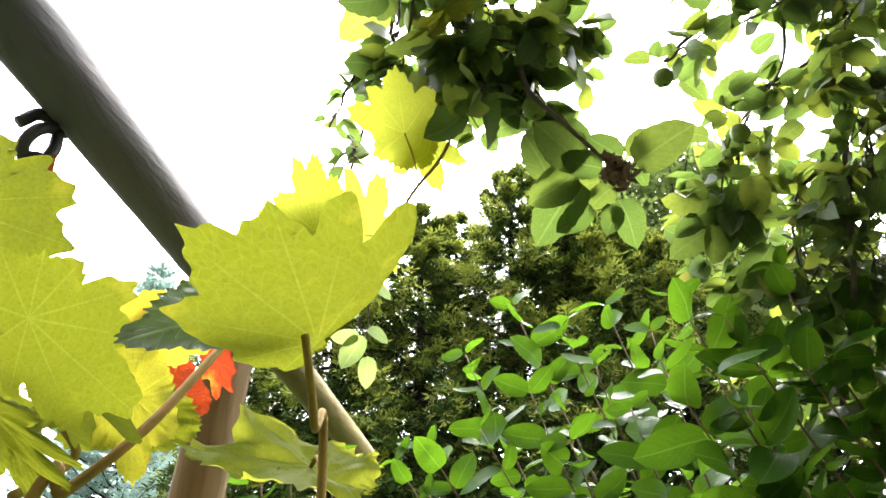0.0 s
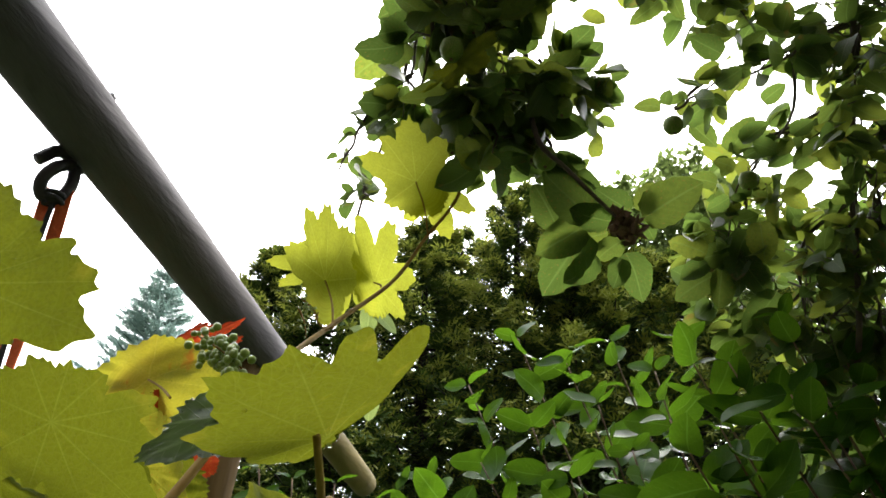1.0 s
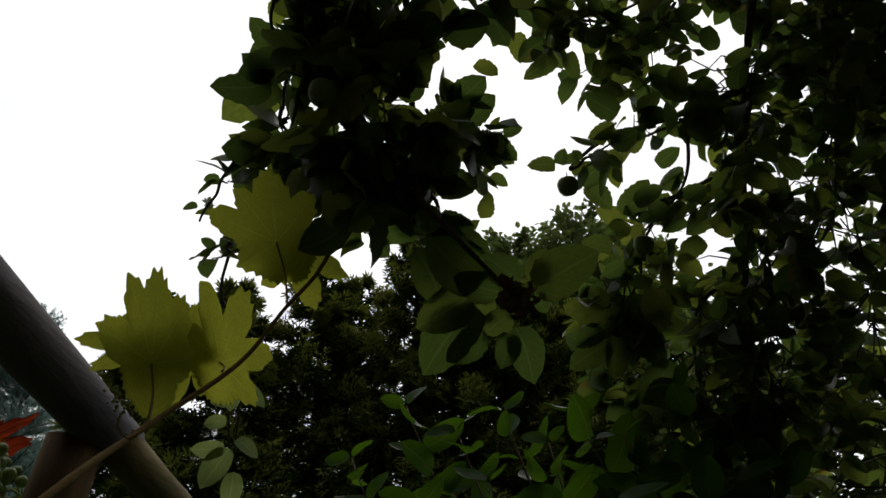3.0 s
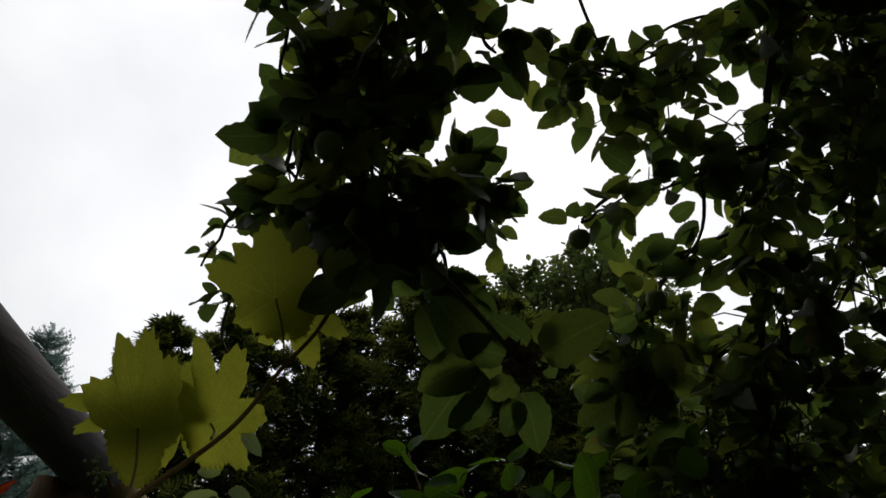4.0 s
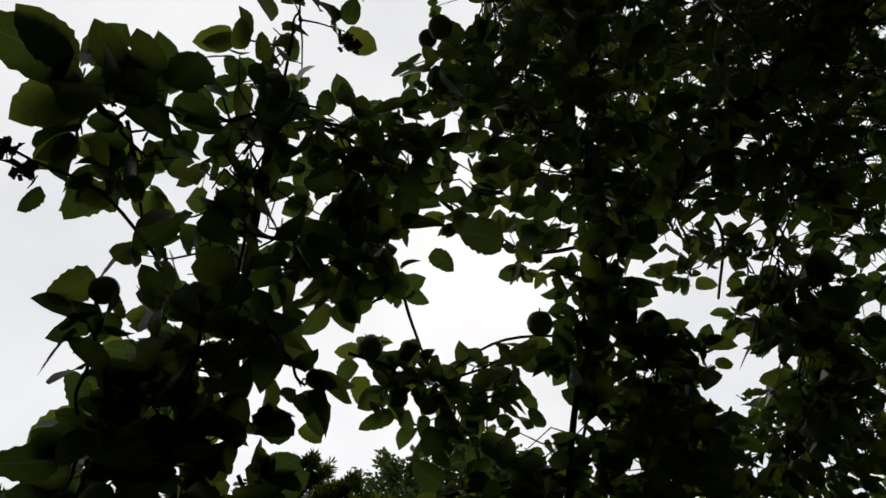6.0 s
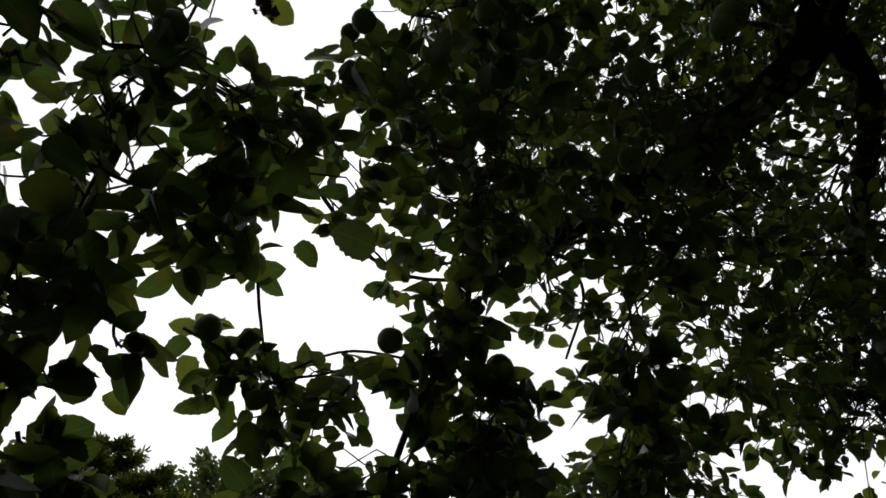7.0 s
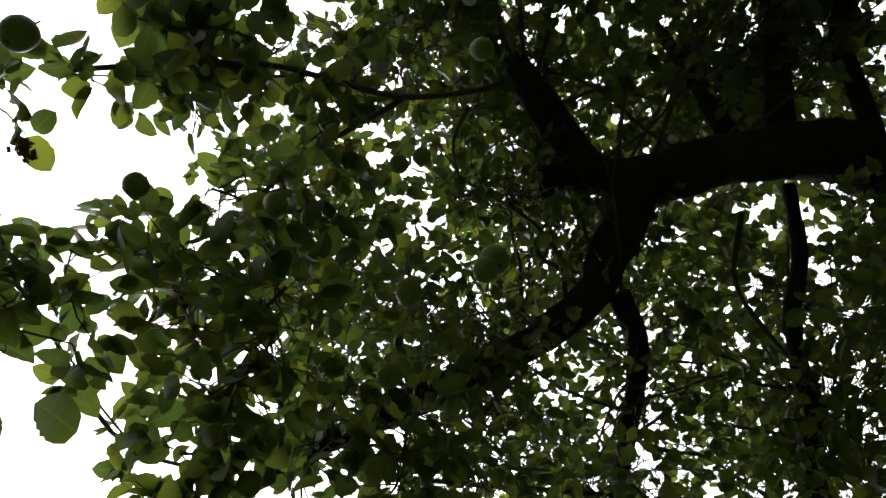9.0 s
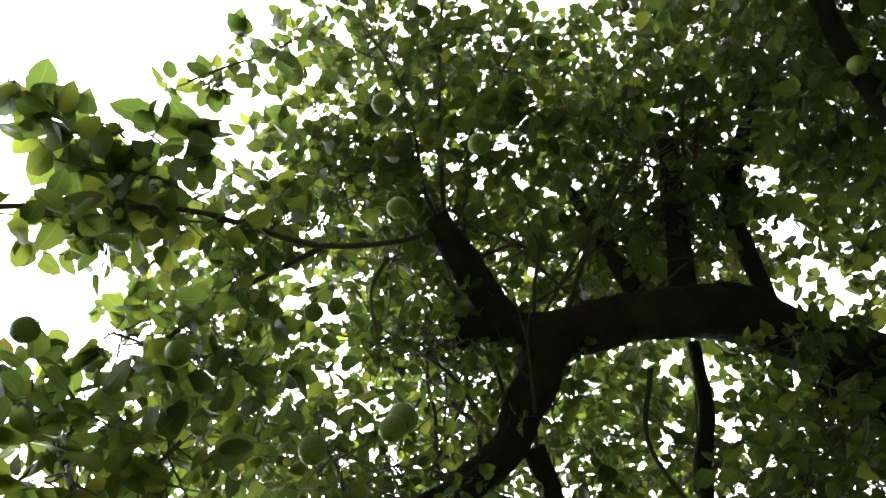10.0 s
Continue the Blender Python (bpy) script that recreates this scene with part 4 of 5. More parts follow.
# apples
def apple_mesh():
    prof = [(0.0, 0.40), (0.12, 0.47), (0.28, 0.485), (0.42, 0.40), (0.50, 0.18), (0.505, 0.0), (0.47, -0.2), (0.36, -0.38), (0.22, -0.46), (0.1, -0.45), (0.0, -0.41)]
    verts, faces, s = [], [], 14
    for r, z in prof:
        for k in range(s):
            a = 2 * math.pi * k / s
            w = 1 + 0.03 * math.cos(5 * a) * (1 if z < 0 else 0.4)
            verts.append((r * w * math.cos(a), r * w * math.sin(a), z))
    for i in range(len(prof) - 1):
        for k in range(s):
            a, b = i * s + k, i * s + (k + 1) % s
            faces.append((a, a + s, b + s, b))
    return mesh_of("apple", verts, faces, APPLE_SKIN)


APPLE = apple_mesh()
v, f = tube(((0, 0, 0.38), (0.03, 0, 0.6), (0.08, 0.02, 0.85)), 0.035, 0.03, 5)
STALK = mesh_of("stalk", v, f, TWIG)
v, f = tube(((0, 0, -0.40), (0, 0, -0.47), (0.0, 0, -0.52)), 0.10, 0.05, 6)
CALYX = mesh_of("calyx", v, f, DRY)


def apple(place, size):
    ob = part_mesh("apple", APPLE, tree)
    ob.matrix_basis = Matrix.LocRotScale(place, Euler((RNG.uniform(-0.5, 0.5), RNG.uniform(-0.5, 0.5), RNG.uniform(0, 6))), (size, size, size * RNG.uniform(0.88, 1.0)))
    for me, name in ((STALK, "stalk"), (CALYX, "calyx")):
        c = new(name, me)
        c.parent = ob


for place in ((0.04, 0.87, 2.29), (-0.01, 0.76, 2.39), (0.02, 0.77, 2.46), (-0.01, 0.88, 2.30), (0.15, 0.91, 2.30), (0.45, 1.11, 2.53), (0.66, 1.26, 2.50), (0.18, 0.89, 2.39),
              (0.43, 0.99, 2.80), (0.48, 0.94, 2.76), (0.38, 1.08, 3.00), (-0.07, 0.86, 2.60), (0.02, 0.86, 2.56), (-0.09, 0.66, 2.64)):
    apple(place, RNG.uniform(0.036, 0.043))
for place in ((0.35, 0.94, 2.87), (0.63, 0.72, 2.83), (0.17, 0.67, 2.83), (0.98, 0.74, 3.27), (0.86, 0.75, 3.60), (0.34, 0.55, 3.51), (0.16, 0.65, 3.07),
              (0.83, -0.02, 3.16), (1.38, 0.61, 2.94), (0.06, 0.47, 2.97),
              (0.53, 0.17, 3.75), (0.57, -0.23, 3.43), (0.53, 0.28, 3.35), (0.82, 0.00, 3.13), (0.82, 0.68, 3.50), (0.72, 0.70, 3.57), (0.88, 0.28, 3.13), (0.87, 0.21, 3.35),
              (0.67, 0.68, 3.36), (0.07, 0.25, 3.05), (0.86, 0.62, 3.07), (0.72, 0.04, 3.64), (0.72, 0.11, 3.72), (0.71, 0.41, 3.78),
              (0.39, -0.33, 3.55), (0.61, -0.47, 3.68), (0.53, 0.18, 3.74), (0.80, 0.16, 3.21), (0.32, 0.39, 3.22), (0.65, 0.33, 3.58), (1.04, -1.41, 3.71)):
    apple(place, RNG.uniform(0.044, 0.054))

part_mesh("brushwood", twigs.mesh("brushwood", TWIG), tree, kind="stuff")
places, turns, sizes = np.array(crown_places), frames_of(np.array(crown_axes), np.array(crown_normals)), np.array(crown_sizes)
# leaves thin out where they would crowd each other
cell = {}
for i in RNG.permutation(len(places)):
    cell.setdefault(tuple((places[i] / 0.12).astype(int)), []).append(i)
kept = np.array([i for c in cell.values() for i in c[:room_for(places[c[0]])]])
places, turns, sizes = places[kept], turns[kept], sizes[kept]
sizes = sizes * np.where(np.linalg.norm(places - (0.2, 0.0, 2.0), axis=1) > 1.5, 1.12, 1.0)      # shade leaves inside the crown are larger
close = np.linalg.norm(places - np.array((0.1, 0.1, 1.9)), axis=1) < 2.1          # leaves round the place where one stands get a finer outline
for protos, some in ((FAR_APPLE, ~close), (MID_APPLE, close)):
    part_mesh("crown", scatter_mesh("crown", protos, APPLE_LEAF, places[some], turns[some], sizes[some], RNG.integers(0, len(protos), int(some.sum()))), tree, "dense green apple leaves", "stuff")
broad_meshes = [mesh_of("broad_leaf", v, [tuple(map(int, t)) for t in f], APPLE_LEAF, True, u) for v, f, u in BROAD_APPLE]
for k, (place, axis, face) in enumerate(broad_leaves):
    ob = part_mesh("leaf", broad_meshes[k % 3], tree, "large rounded leaf")
    size = float(np.linalg.norm(axis)) * 1.02
    ob.matrix_basis = Matrix.LocRotScale(place, Matrix(frames_of(axis[None], face[None])[0].tolist()).to_quaternion(), (size, size, size))
leaf_meshes = [mesh_of("leaf", v, [tuple(map(int, t)) for t in f], APPLE_LEAF, True, u) for v, f, u in NEAR_APPLE]
for place, axis, face, size in near_leaves:
    ob = part_mesh("leaf", leaf_meshes[RNG.integers(0, len(leaf_meshes))], tree)
    turn = Matrix(frames_of(axis[None], face[None])[0].tolist())
    ob.matrix_basis = Matrix.LocRotScale(place, turn.to_quaternion(), (size, size, size))


# ---------------------------------------------------------------- grape vine
def vine_leaf_shape(seed, lobes=None, low=None, tooth=1.0):
    """A five-lobed toothed blade, about one unit from stalk to tip along x, with rings from the stalk outwards."""
    rng = np.random.default_rng(seed)
    rim = []
    foot = 0.42 if seed == 4 else 0.66
    deep = (0.38, 0.38, 0.54, 0.46, 0.46)[seed % 5]
    lobes = lobes or [(0.0, 1.0, 0.56, deep), (1.02, 0.88, 0.56, deep), (-1.02, 0.92, 0.56, deep), (2.0, foot, 0.56, deep), (-2.0, foot, 0.56, deep)]
    count = 216
    widths = rng.uniform(0.6, 1.4, 38)
    edges = np.concatenate(((0,), np.cumsum(widths))) / widths.sum() * count
    height = rng.uniform(0.04, 0.11, 38) * tooth
    for k in range(count):
        a = -math.pi + 2 * math.pi * (k + 0.5) / count
        r = low or 0.75 * foot - 0.5 * foot * max(0.0, (abs(a) - 2.5) / 0.64)
        for c, h, w, d in lobes:
            r = max(r, h * (1 - 0.8 * d * min(1.0, abs(a - c) / w) ** 2.0) * (1 + 0.12 * min(d, 0.5) * max(0.0, 1 - abs(a - c) / 0.15)))
        # saw teeth of uneven size and width, and an uneven margin
        j = int(np.searchsorted(edges, k + 0.5)) - 1
        phase = (k + 0.5 - edges[j]) / (edges[j + 1] - edges[j])
        saw = phase / 0.55 if phase < 0.55 else (1 - phase) / 0.45
        r *= 1 + height[j] * (saw ** 1.3 - 0.4) + 0.10 * noise.noise((2.2 * math.cos(a), 2.2 * math.sin(a), 3.7 * seed))
        rim.append((a, r))
    verts, uvs, tris = [(0, 0, 0)], [(0, 0.5)], []
    rings = (0.15, 0.3, 0.45, 0.6, 0.75, 0.88, 1.0)
    for q in rings:
        for a, r in rim:
            vein = min(abs(a - c) for c, _, _, _ in lobes)
            rr = r * q if q > 0.9 else min(0.35 * q + 0.65 * q * r, (0.9 + 0.08 * q) * r)
            z = 0.05 * math.sin(6 * q + seed) * q - 0.18 * q * q * rr + 0.10 * q * min(0.5, vein) + 0.05 * math.sin(3 * a + seed) * q
            z += 0.035 * min(1.0, vein / 0.2) * q * math.sin(13 * rr + 5 * a + seed)
            z += 0.09 * q ** 3 * noise.noise((3.5 * math.cos(a), 3.5 * math.sin(a), 2.1 * seed + 9))
            z += 0.035 * noise.noise((6 * rr * math.cos(a), 6 * rr * math.sin(a), seed)) * min(1.0, 2 * q)
            verts.append((rr * math.cos(a), rr * math.sin(a), z))
            uvs.append((rr * math.cos(min(vein, 0.9)), 0.5 + rr * math.sin(min(vein, 0.9))))
    for k in range(count):
        tris.append((0, 1 + k, 1 + (k + 1) % count))
    for i in range(len(rings) - 1):
        for k in range(count):
            a, b = 1 + i * count + k, 1 + i * count + (k + 1) % count
            tris += [(a, a + count, b + count), (a, b + count, b)]
    return np.array(verts), tris, np.array(uvs)


vine = thing("grape_vine", (-0.32, 0.35, 0.0), "climbing grape vine with large lit yellow-green lobed leaves", "vine")
VINE_SHAPES = [vine_leaf_shape(s) for s in range(5)]
VINE_MESHES = {}
for mat in (VINE_LEAF, VINE_YELLOW, VINE_RED, VINE_LIT):
    VINE_MESHES[mat.name] = [mesh_of("vine_leaf", v, f, mat, True, u) for v, f, u in VINE_SHAPES]


def broad_leaf(base, tip, side, lobes, low, seed, label="", mat=None, stalk=None, relief=0.45, tooth=1.0):
    """A large near blade with lobes of its own (turn, length, width), its axes given by its tip and its side lobe."""
    base, tip, side = (np.array(p) for p in (base, tip, side))
    ux, uy = tip - base, (side - base) / 0.78
    n = np.cross(ux, uy)
    n *= 0.5 * (np.linalg.norm(ux) + np.linalg.norm(uy)) / np.linalg.norm(n)
    v, f, u = vine_leaf_shape(seed, lobes, low, tooth)
    ob = part_mesh("leaf", mesh_of("leaf", v[:, :1] * ux + v[:, 1:2] * uy + v[:, 2:] * n * relief, f, mat or VINE_LEAF, True, u), vine, label)
    ob.matrix_basis = Matrix.Translation(base)
    if stalk:
        v, f = tube(smooth_path((stalk, (np.array(stalk) + base) / 2 + np.array((0.004, 0, 0)), base), 5), 0.0016, 0.0012, 6)
        part_mesh("leaf_stalk", mesh_of("leaf_stalk", v, f, CANE), vine)


def vine_leaf(base, tip, side, shape=0, mat=VINE_LEAF, label="", wide=1.0, stalk=None):
    """A blade from its stalk to its tip; side is where its side lobe lies."""
    base, tip, side = (np.array(p) for p in (base, tip, side))
    x = tip - base
    size = float(np.linalg.norm(x))
    x /= size
    y = side - base
    y -= x * (y @ x)
    width = float(np.linalg.norm(y)) / (0.78 * size) * wide
    y /= np.linalg.norm(y)
    z = np.cross(x, y)
    ob = part_mesh("leaf", VINE_MESHES[mat.name][shape], vine, label)
    turn = Matrix(np.stack((x, y, z), axis=1).tolist())
    ob.matrix_basis = Matrix.LocRotScale(base, turn.to_quaternion(), (size, size * width, size))
    if stalk:
        s = np.array(stalk)
        mid = (s + base) / 2 + np.array((0, 0, 0.012))
        v, f = tube(smooth_path((s, mid, base), 5), 0.0022, 0.0018, 6)
        part_mesh("leaf_stalk", mesh_of("leaf_stalk", v, f, CANE), vine)


def cane(points, r0, r1):
    v, f = tube(smooth_path(points, 8), r0, r1, 8, 0.12)
    part_mesh("cane", mesh_of("cane", v, f, CANE), vine)


cane([(-0.32, 0.35, 0.0), (-0.33, 0.36, 0.7), (-0.34, 0.33, 1.2), (-0.25, 0.43, 1.63), (-0.23, 0.44, 1.65), (-0.19, 0.46, 1.70), (-0.16, 0.58, 1.83), (-0.14, 0.73, 1.93),
      (-0.08, 0.84, 2.04), (-0.04, 0.88, 2.13), (-0.00, 0.88, 2.19), (0.03, 0.86, 2.26)], 0.0046, 0.0022)
cane([(-0.05, 0.38, 0.0), (-0.06, 0.4, 0.8), (-0.08, 0.48, 1.62), (-0.08, 0.43, 1.69), (-0.08, 0.38, 1.73)], 0.0042, 0.0026)
cane([(-0.28, 0.47, 1.65), (-0.26, 0.50, 1.68), (-0.26, 0.47, 1.70)], 0.004, 0.003)

broad_leaf((-0.077, 0.406, 1.734), (-0.047, 0.248, 1.746), (-0.122, 0.294, 1.703), [(-0.46, 1.2, 0.30, 1.25), (-0.12, 1.0, 0.4, 1.25), (0.3, 0.82, 0.8, 1.25), (0.85, 0.78, 0.9, 1.25), (1.45, 0.74, 0.75, 1.25), (2.0, 0.54, 0.7, 1.25), (2.5, 0.40, 0.45, 1.25)], 0.07, 4,
           "broad yellow-green leaf lit from behind", relief=0.12, tooth=0.5)
broad_leaf((-0.213, 0.333, 1.723), (-0.139, 0.299, 1.733), (-0.215, 0.298, 1.761), [(-0.08, 0.86, 0.45, 1.25), (-0.5, 0.86, 0.6, 1.25), (-1.0, 1.14, 0.6, 1.25), (-1.4, 1.02, 0.7, 1.25), (0.5, 0.54, 0.8, 0.6), (1.1, 0.5, 0.7, 0.5), (1.75, 0.56, 0.7, 0.5), (-2.1, 0.6, 0.6, 0.5), (2.5, 0.78, 0.7, 0.5), (-2.9, 0.78, 0.7, 0.5)], 0.4, 1, relief=0.12)
broad_leaf((-0.330, 0.390, 1.825), (-0.236, 0.395, 1.828), (-0.345, 0.400, 1.915), [(-0.3, 0.9, 0.5, 1.0), (0.05, 0.9, 0.5, 1.0), (0.4, 0.72, 0.3, 0.6), (0.9, 0.6, 0.5, 0.4), (1.5, 0.75, 0.5, 0.4), (-0.9, 0.45, 0.5, 0.4), (2.4, 0.5, 0.6, 0.2)], 0.4, 2, relief=0.3, stalk=(-0.35, 0.42, 1.74))
broad_leaf((-0.121, 0.359, 1.736), (-0.150, 0.306, 1.701), (-0.131, 0.332, 1.743), [(0.0, 1.0, 0.5, 0.25), (0.7, 0.8, 0.5, 0.25), (-0.7, 0.7, 0.5, 0.25)], 0.4, 3, "dark wet leaf seen from its upper face", WET_LEAF)
broad_leaf((-0.385, 0.830, 1.885), (-0.235, 0.728, 1.848), (-0.345, 0.800, 1.935), [(0.0, 1.0, 0.4, 0.3), (0.8, 0.8, 0.5, 0.3), (-0.8, 0.75, 0.5, 0.3), (1.9, 0.8, 0.5, 0.3), (-1.9, 0.7, 0.5, 0.3)], 0.5, 2, "yellow-green leaf with red autumn edges", VINE_YELLOW, stalk=(-0.30, 0.70, 1.83))
broad_leaf((-0.375, 0.865, 1.925), (-0.285, 0.825, 1.935), (-0.325, 0.840, 1.972), [(0.0, 1.0, 0.4, 0.4), (0.8, 0.85, 0.4, 0.4), (-0.8, 0.8, 0.4, 0.4), (1.9, 0.8, 0.5, 0.3)], 0.45, 3, "orange and red autumn leaf", VINE_RED)
vine_leaf((-0.24, 0.64, 1.76), (-0.26, 0.62, 1.78), (-0.23, 0.63, 1.78), 0, VINE_RED, "small red autumn leaf")
# brightened copy here too, since the large blade above keeps light off
vine_leaf((-0.10, 0.54, 1.68), (-0.18, 0.48, 1.68), (-0.15, 0.54, 1.71), 2, VINE_LIT, stalk=(-0.08, 0.48, 1.66))
vine_leaf((-0.25, 0.47, 1.72), (-0.26, 0.42, 1.68), (-0.26, 0.47, 1.74), 3, wide=0.9)
vine_leaf((-0.24, 0.53, 1.73), (-0.24, 0.55, 1.67), (-0.21, 0.55, 1.70), 0, VINE_YELLOW, "yellow leaf with red autumn edges", 1.0)
vine_leaf((-0.30, 0.45, 1.71), (-0.25, 0.46, 1.65), (-0.29, 0.46, 1.66), 1)
vine_leaf((-0.26, 0.58, 1.73), (-0.33, 0.54, 1.74), (-0.30, 0.55, 1.77), 1)
# upper shoot, in the brightened copy of the leaf colour
FIVE = [(0.0, 1.0, 0.42, 0.66), (0.78, 0.88, 0.40, 0.62), (-0.78, 0.88, 0.40, 0.62), (1.6, 0.72, 0.44, 0.6), (-1.6, 0.72, 0.44, 0.6)]
broad_leaf((-0.059, 0.873, 2.224), (-0.071, 0.801, 2.288), (-0.127, 0.850, 2.215), [(0.0, 1.0, 0.44, 0.5), (-0.70, 0.9, 0.42, 0.5), (1.25, 0.94, 0.42, 0.55), (0.62, 0.80, 0.36, 0.45), (2.2, 0.66, 0.5, 0.5)], 0.4, 2, stalk=(-0.037, 0.882, 2.135), mat=VINE_LIT, relief=0.3, tooth=1.1)
broad_leaf((-0.037, 0.905, 2.244), (-0.010, 0.927, 2.162), (0.028, 0.902, 2.254), FIVE, 0.42, 3, mat=VINE_LIT, relief=0.3, tooth=1.1)
broad_leaf((-0.174, 0.834, 2.033), (-0.170, 0.779, 2.135), (-0.214, 0.798, 2.039), [(0.0, 0.9, 0.46, 0.5), (0.62, 0.84, 0.42, 0.5), (-0.66, 0.9, 0.46, 0.5), (1.4, 0.9, 0.44, 0.6), (-1.3, 0.8, 0.44, 0.5)], 0.4, 1, stalk=(-0.141, 0.745, 1.931), mat=VINE_LIT, relief=0.3, tooth=1.1)
broad_leaf((-0.117, 0.920, 2.071), (-0.090, 0.897, 2.160), (-0.169, 0.882, 2.111), FIVE, 0.42, 1, stalk=(-0.096, 0.832, 2.026), mat=VINE_LIT, relief=0.3, tooth=1.1)
broad_leaf((-0.151, 0.912, 2.101), (-0.166, 0.928, 2.019), (-0.117, 0.926, 2.083), FIVE, 0.4, 2, mat=VINE_LIT, relief=0.3, tooth=1.1)
broad_leaf((-0.180, 0.854, 2.063), (-0.246, 0.815, 2.054), (-0.198, 0.863, 2.025), FIVE, 0.4, 3, mat=VINE_LIT, relief=0.3, tooth=1.1)
# lower blades, behind the large ones
broad_leaf((-0.226, 0.392, 1.728), (-0.197, 0.376, 1.670), (-0.179, 0.399, 1.706), FIVE, 0.5, 1)
broad_leaf((-0.270, 0.410, 1.692), (-0.219, 0.413, 1.649), (-0.240, 0.406, 1.689), FIVE, 0.5, 4)
broad_leaf((-0.340, 0.829, 1.849), (-0.322, 0.845, 1.818), (-0.308, 0.842, 1.846), FIVE, 0.66, 2, "small red autumn leaf", VINE_RED)
broad_leaf((-0.286, 0.848, 1.853), (-0.287, 0.859, 1.812), (-0.263, 0.858, 1.843), FIVE, 0.66, 3, "small red autumn leaf", VINE_RED)
# single blades among the apple leaves
vine_leaf((0.004, 0.780, 2.384), (0.051, 0.732, 2.404), (-0.010, 0.792, 2.431), 1, wide=0.7)
vine_leaf((0.000, 0.784, 2.380), (-0.050, 0.787, 2.329), (-0.008, 0.796, 2.366), 2, wide=0.6)
vine_leaf((0.02, 0.81, 2.62), (0.01, 0.84, 2.59), (-0.03, 0.82, 2.61), 0)
vine_leaf((0.01, 0.86, 2.71), (-0.00, 0.90, 2.67), (-0.03, 0.89, 2.68), 3)
# rain drops on the near leaves
DROP, n_, l_ = nodes_of("rain_drop")
b_, o_ = n_.new("ShaderNodeBsdfPrincipled"), n_.new("ShaderNodeOutputMaterial")
b_.inputs["Roughness"].default_value, b_.inputs["Transmission Weight"].default_value, b_.inputs["IOR"].default_value = 0.02, 1.0, 1.33
l_.new(b_.outputs[0], o_.inputs["Surface"])
bm = bmesh.new()
bmesh.ops.create_icosphere(bm, subdivisions=2, radius=1)
DROP_MESH = bpy.data.meshes.new("rain_drop")
bm.to_mesh(DROP_MESH)
bm.free()
finish(DROP_MESH, DROP)
for blade in [o for o in vine.children if o.name.startswith("leaf") and "stalk" not in o.name][:9]:
    size = blade.scale[0]
    for _ in range(60 if blade.data.materials[0] == WET_LEAF else 16):
        v = blade.data.vertices[int(RNG.integers(80, len(blade.data.vertices)))].co
        drop = new("rain_drop", DROP_MESH)
        drop.parent = blade
        r = RNG.uniform(0.0007, 0.0017) / size
        drop.matrix_basis = Matrix.LocRotScale(v * 0.97 + Vector((0, 0, r * (1 if RNG.uniform() < 0.5 else -1) * 0.3)), None, (r, r, r * 0.7))
# tendril
v, f = tube(smooth_path(((-0.13, 0.68, 1.91), (-0.14, 0.69, 1.91), (-0.15, 0.69, 1.92), (-0.15, 0.69, 1.93)), 6), 0.0012, 0.0008, 5)
part_mesh("tendril", mesh_of("tendril", v, f, CANE), vine)


def sphere_mesh(name, material):
    b = bmesh.new()
    bmesh.ops.create_icosphere(b, subdivisions=2, radius=0.5)
    me = bpy.data.meshes.new(name)
    b.to_mesh(me)
    b.free()
    finish(me, material)
    return me


GRAPE = sphere_mesh("grape", GRAPE_SKIN)


def grape_bunch(top, low, spread, count, size):
    top, low = np.array(top), np.array(low)
    v, f = tube(smooth_path((top, (top + low) / 2 + np.array((0.004, 0, 0)), low), 6), 0.0018, 0.001, 6)
    stem = part_mesh("bunch_stem", mesh_of("bunch_stem", v, f, CANE), vine, "bunch of small unripe green grapes")
    for _ in range(count):
        t = RNG.uniform(0.15, 1.0)
        p = top + (low - top) * t + rand_dirs(1)[0] * spread * RNG.uniform(0.4, 1.0) * (1.1 - 0.5 * t)
        g = part_mesh("grape", GRAPE, stem)
        s = size * RNG.uniform(0.7, 1.15)
        g.matrix_basis = Matrix.LocRotScale(p, None, (s, s, s))


grape_bunch((-0.305, 0.762, 1.922), (-0.225, 0.690, 1.862), 0.030, 95, 0.0098)
grape_bunch((-0.17, 0.79, 1.96), (-0.19, 0.77, 1.98), 0.014, 26, 0.004)
grape_bunch((-0.268, 1.100, 2.098), (-0.252, 1.122, 2.050), 0.014, 16, 0.0045)


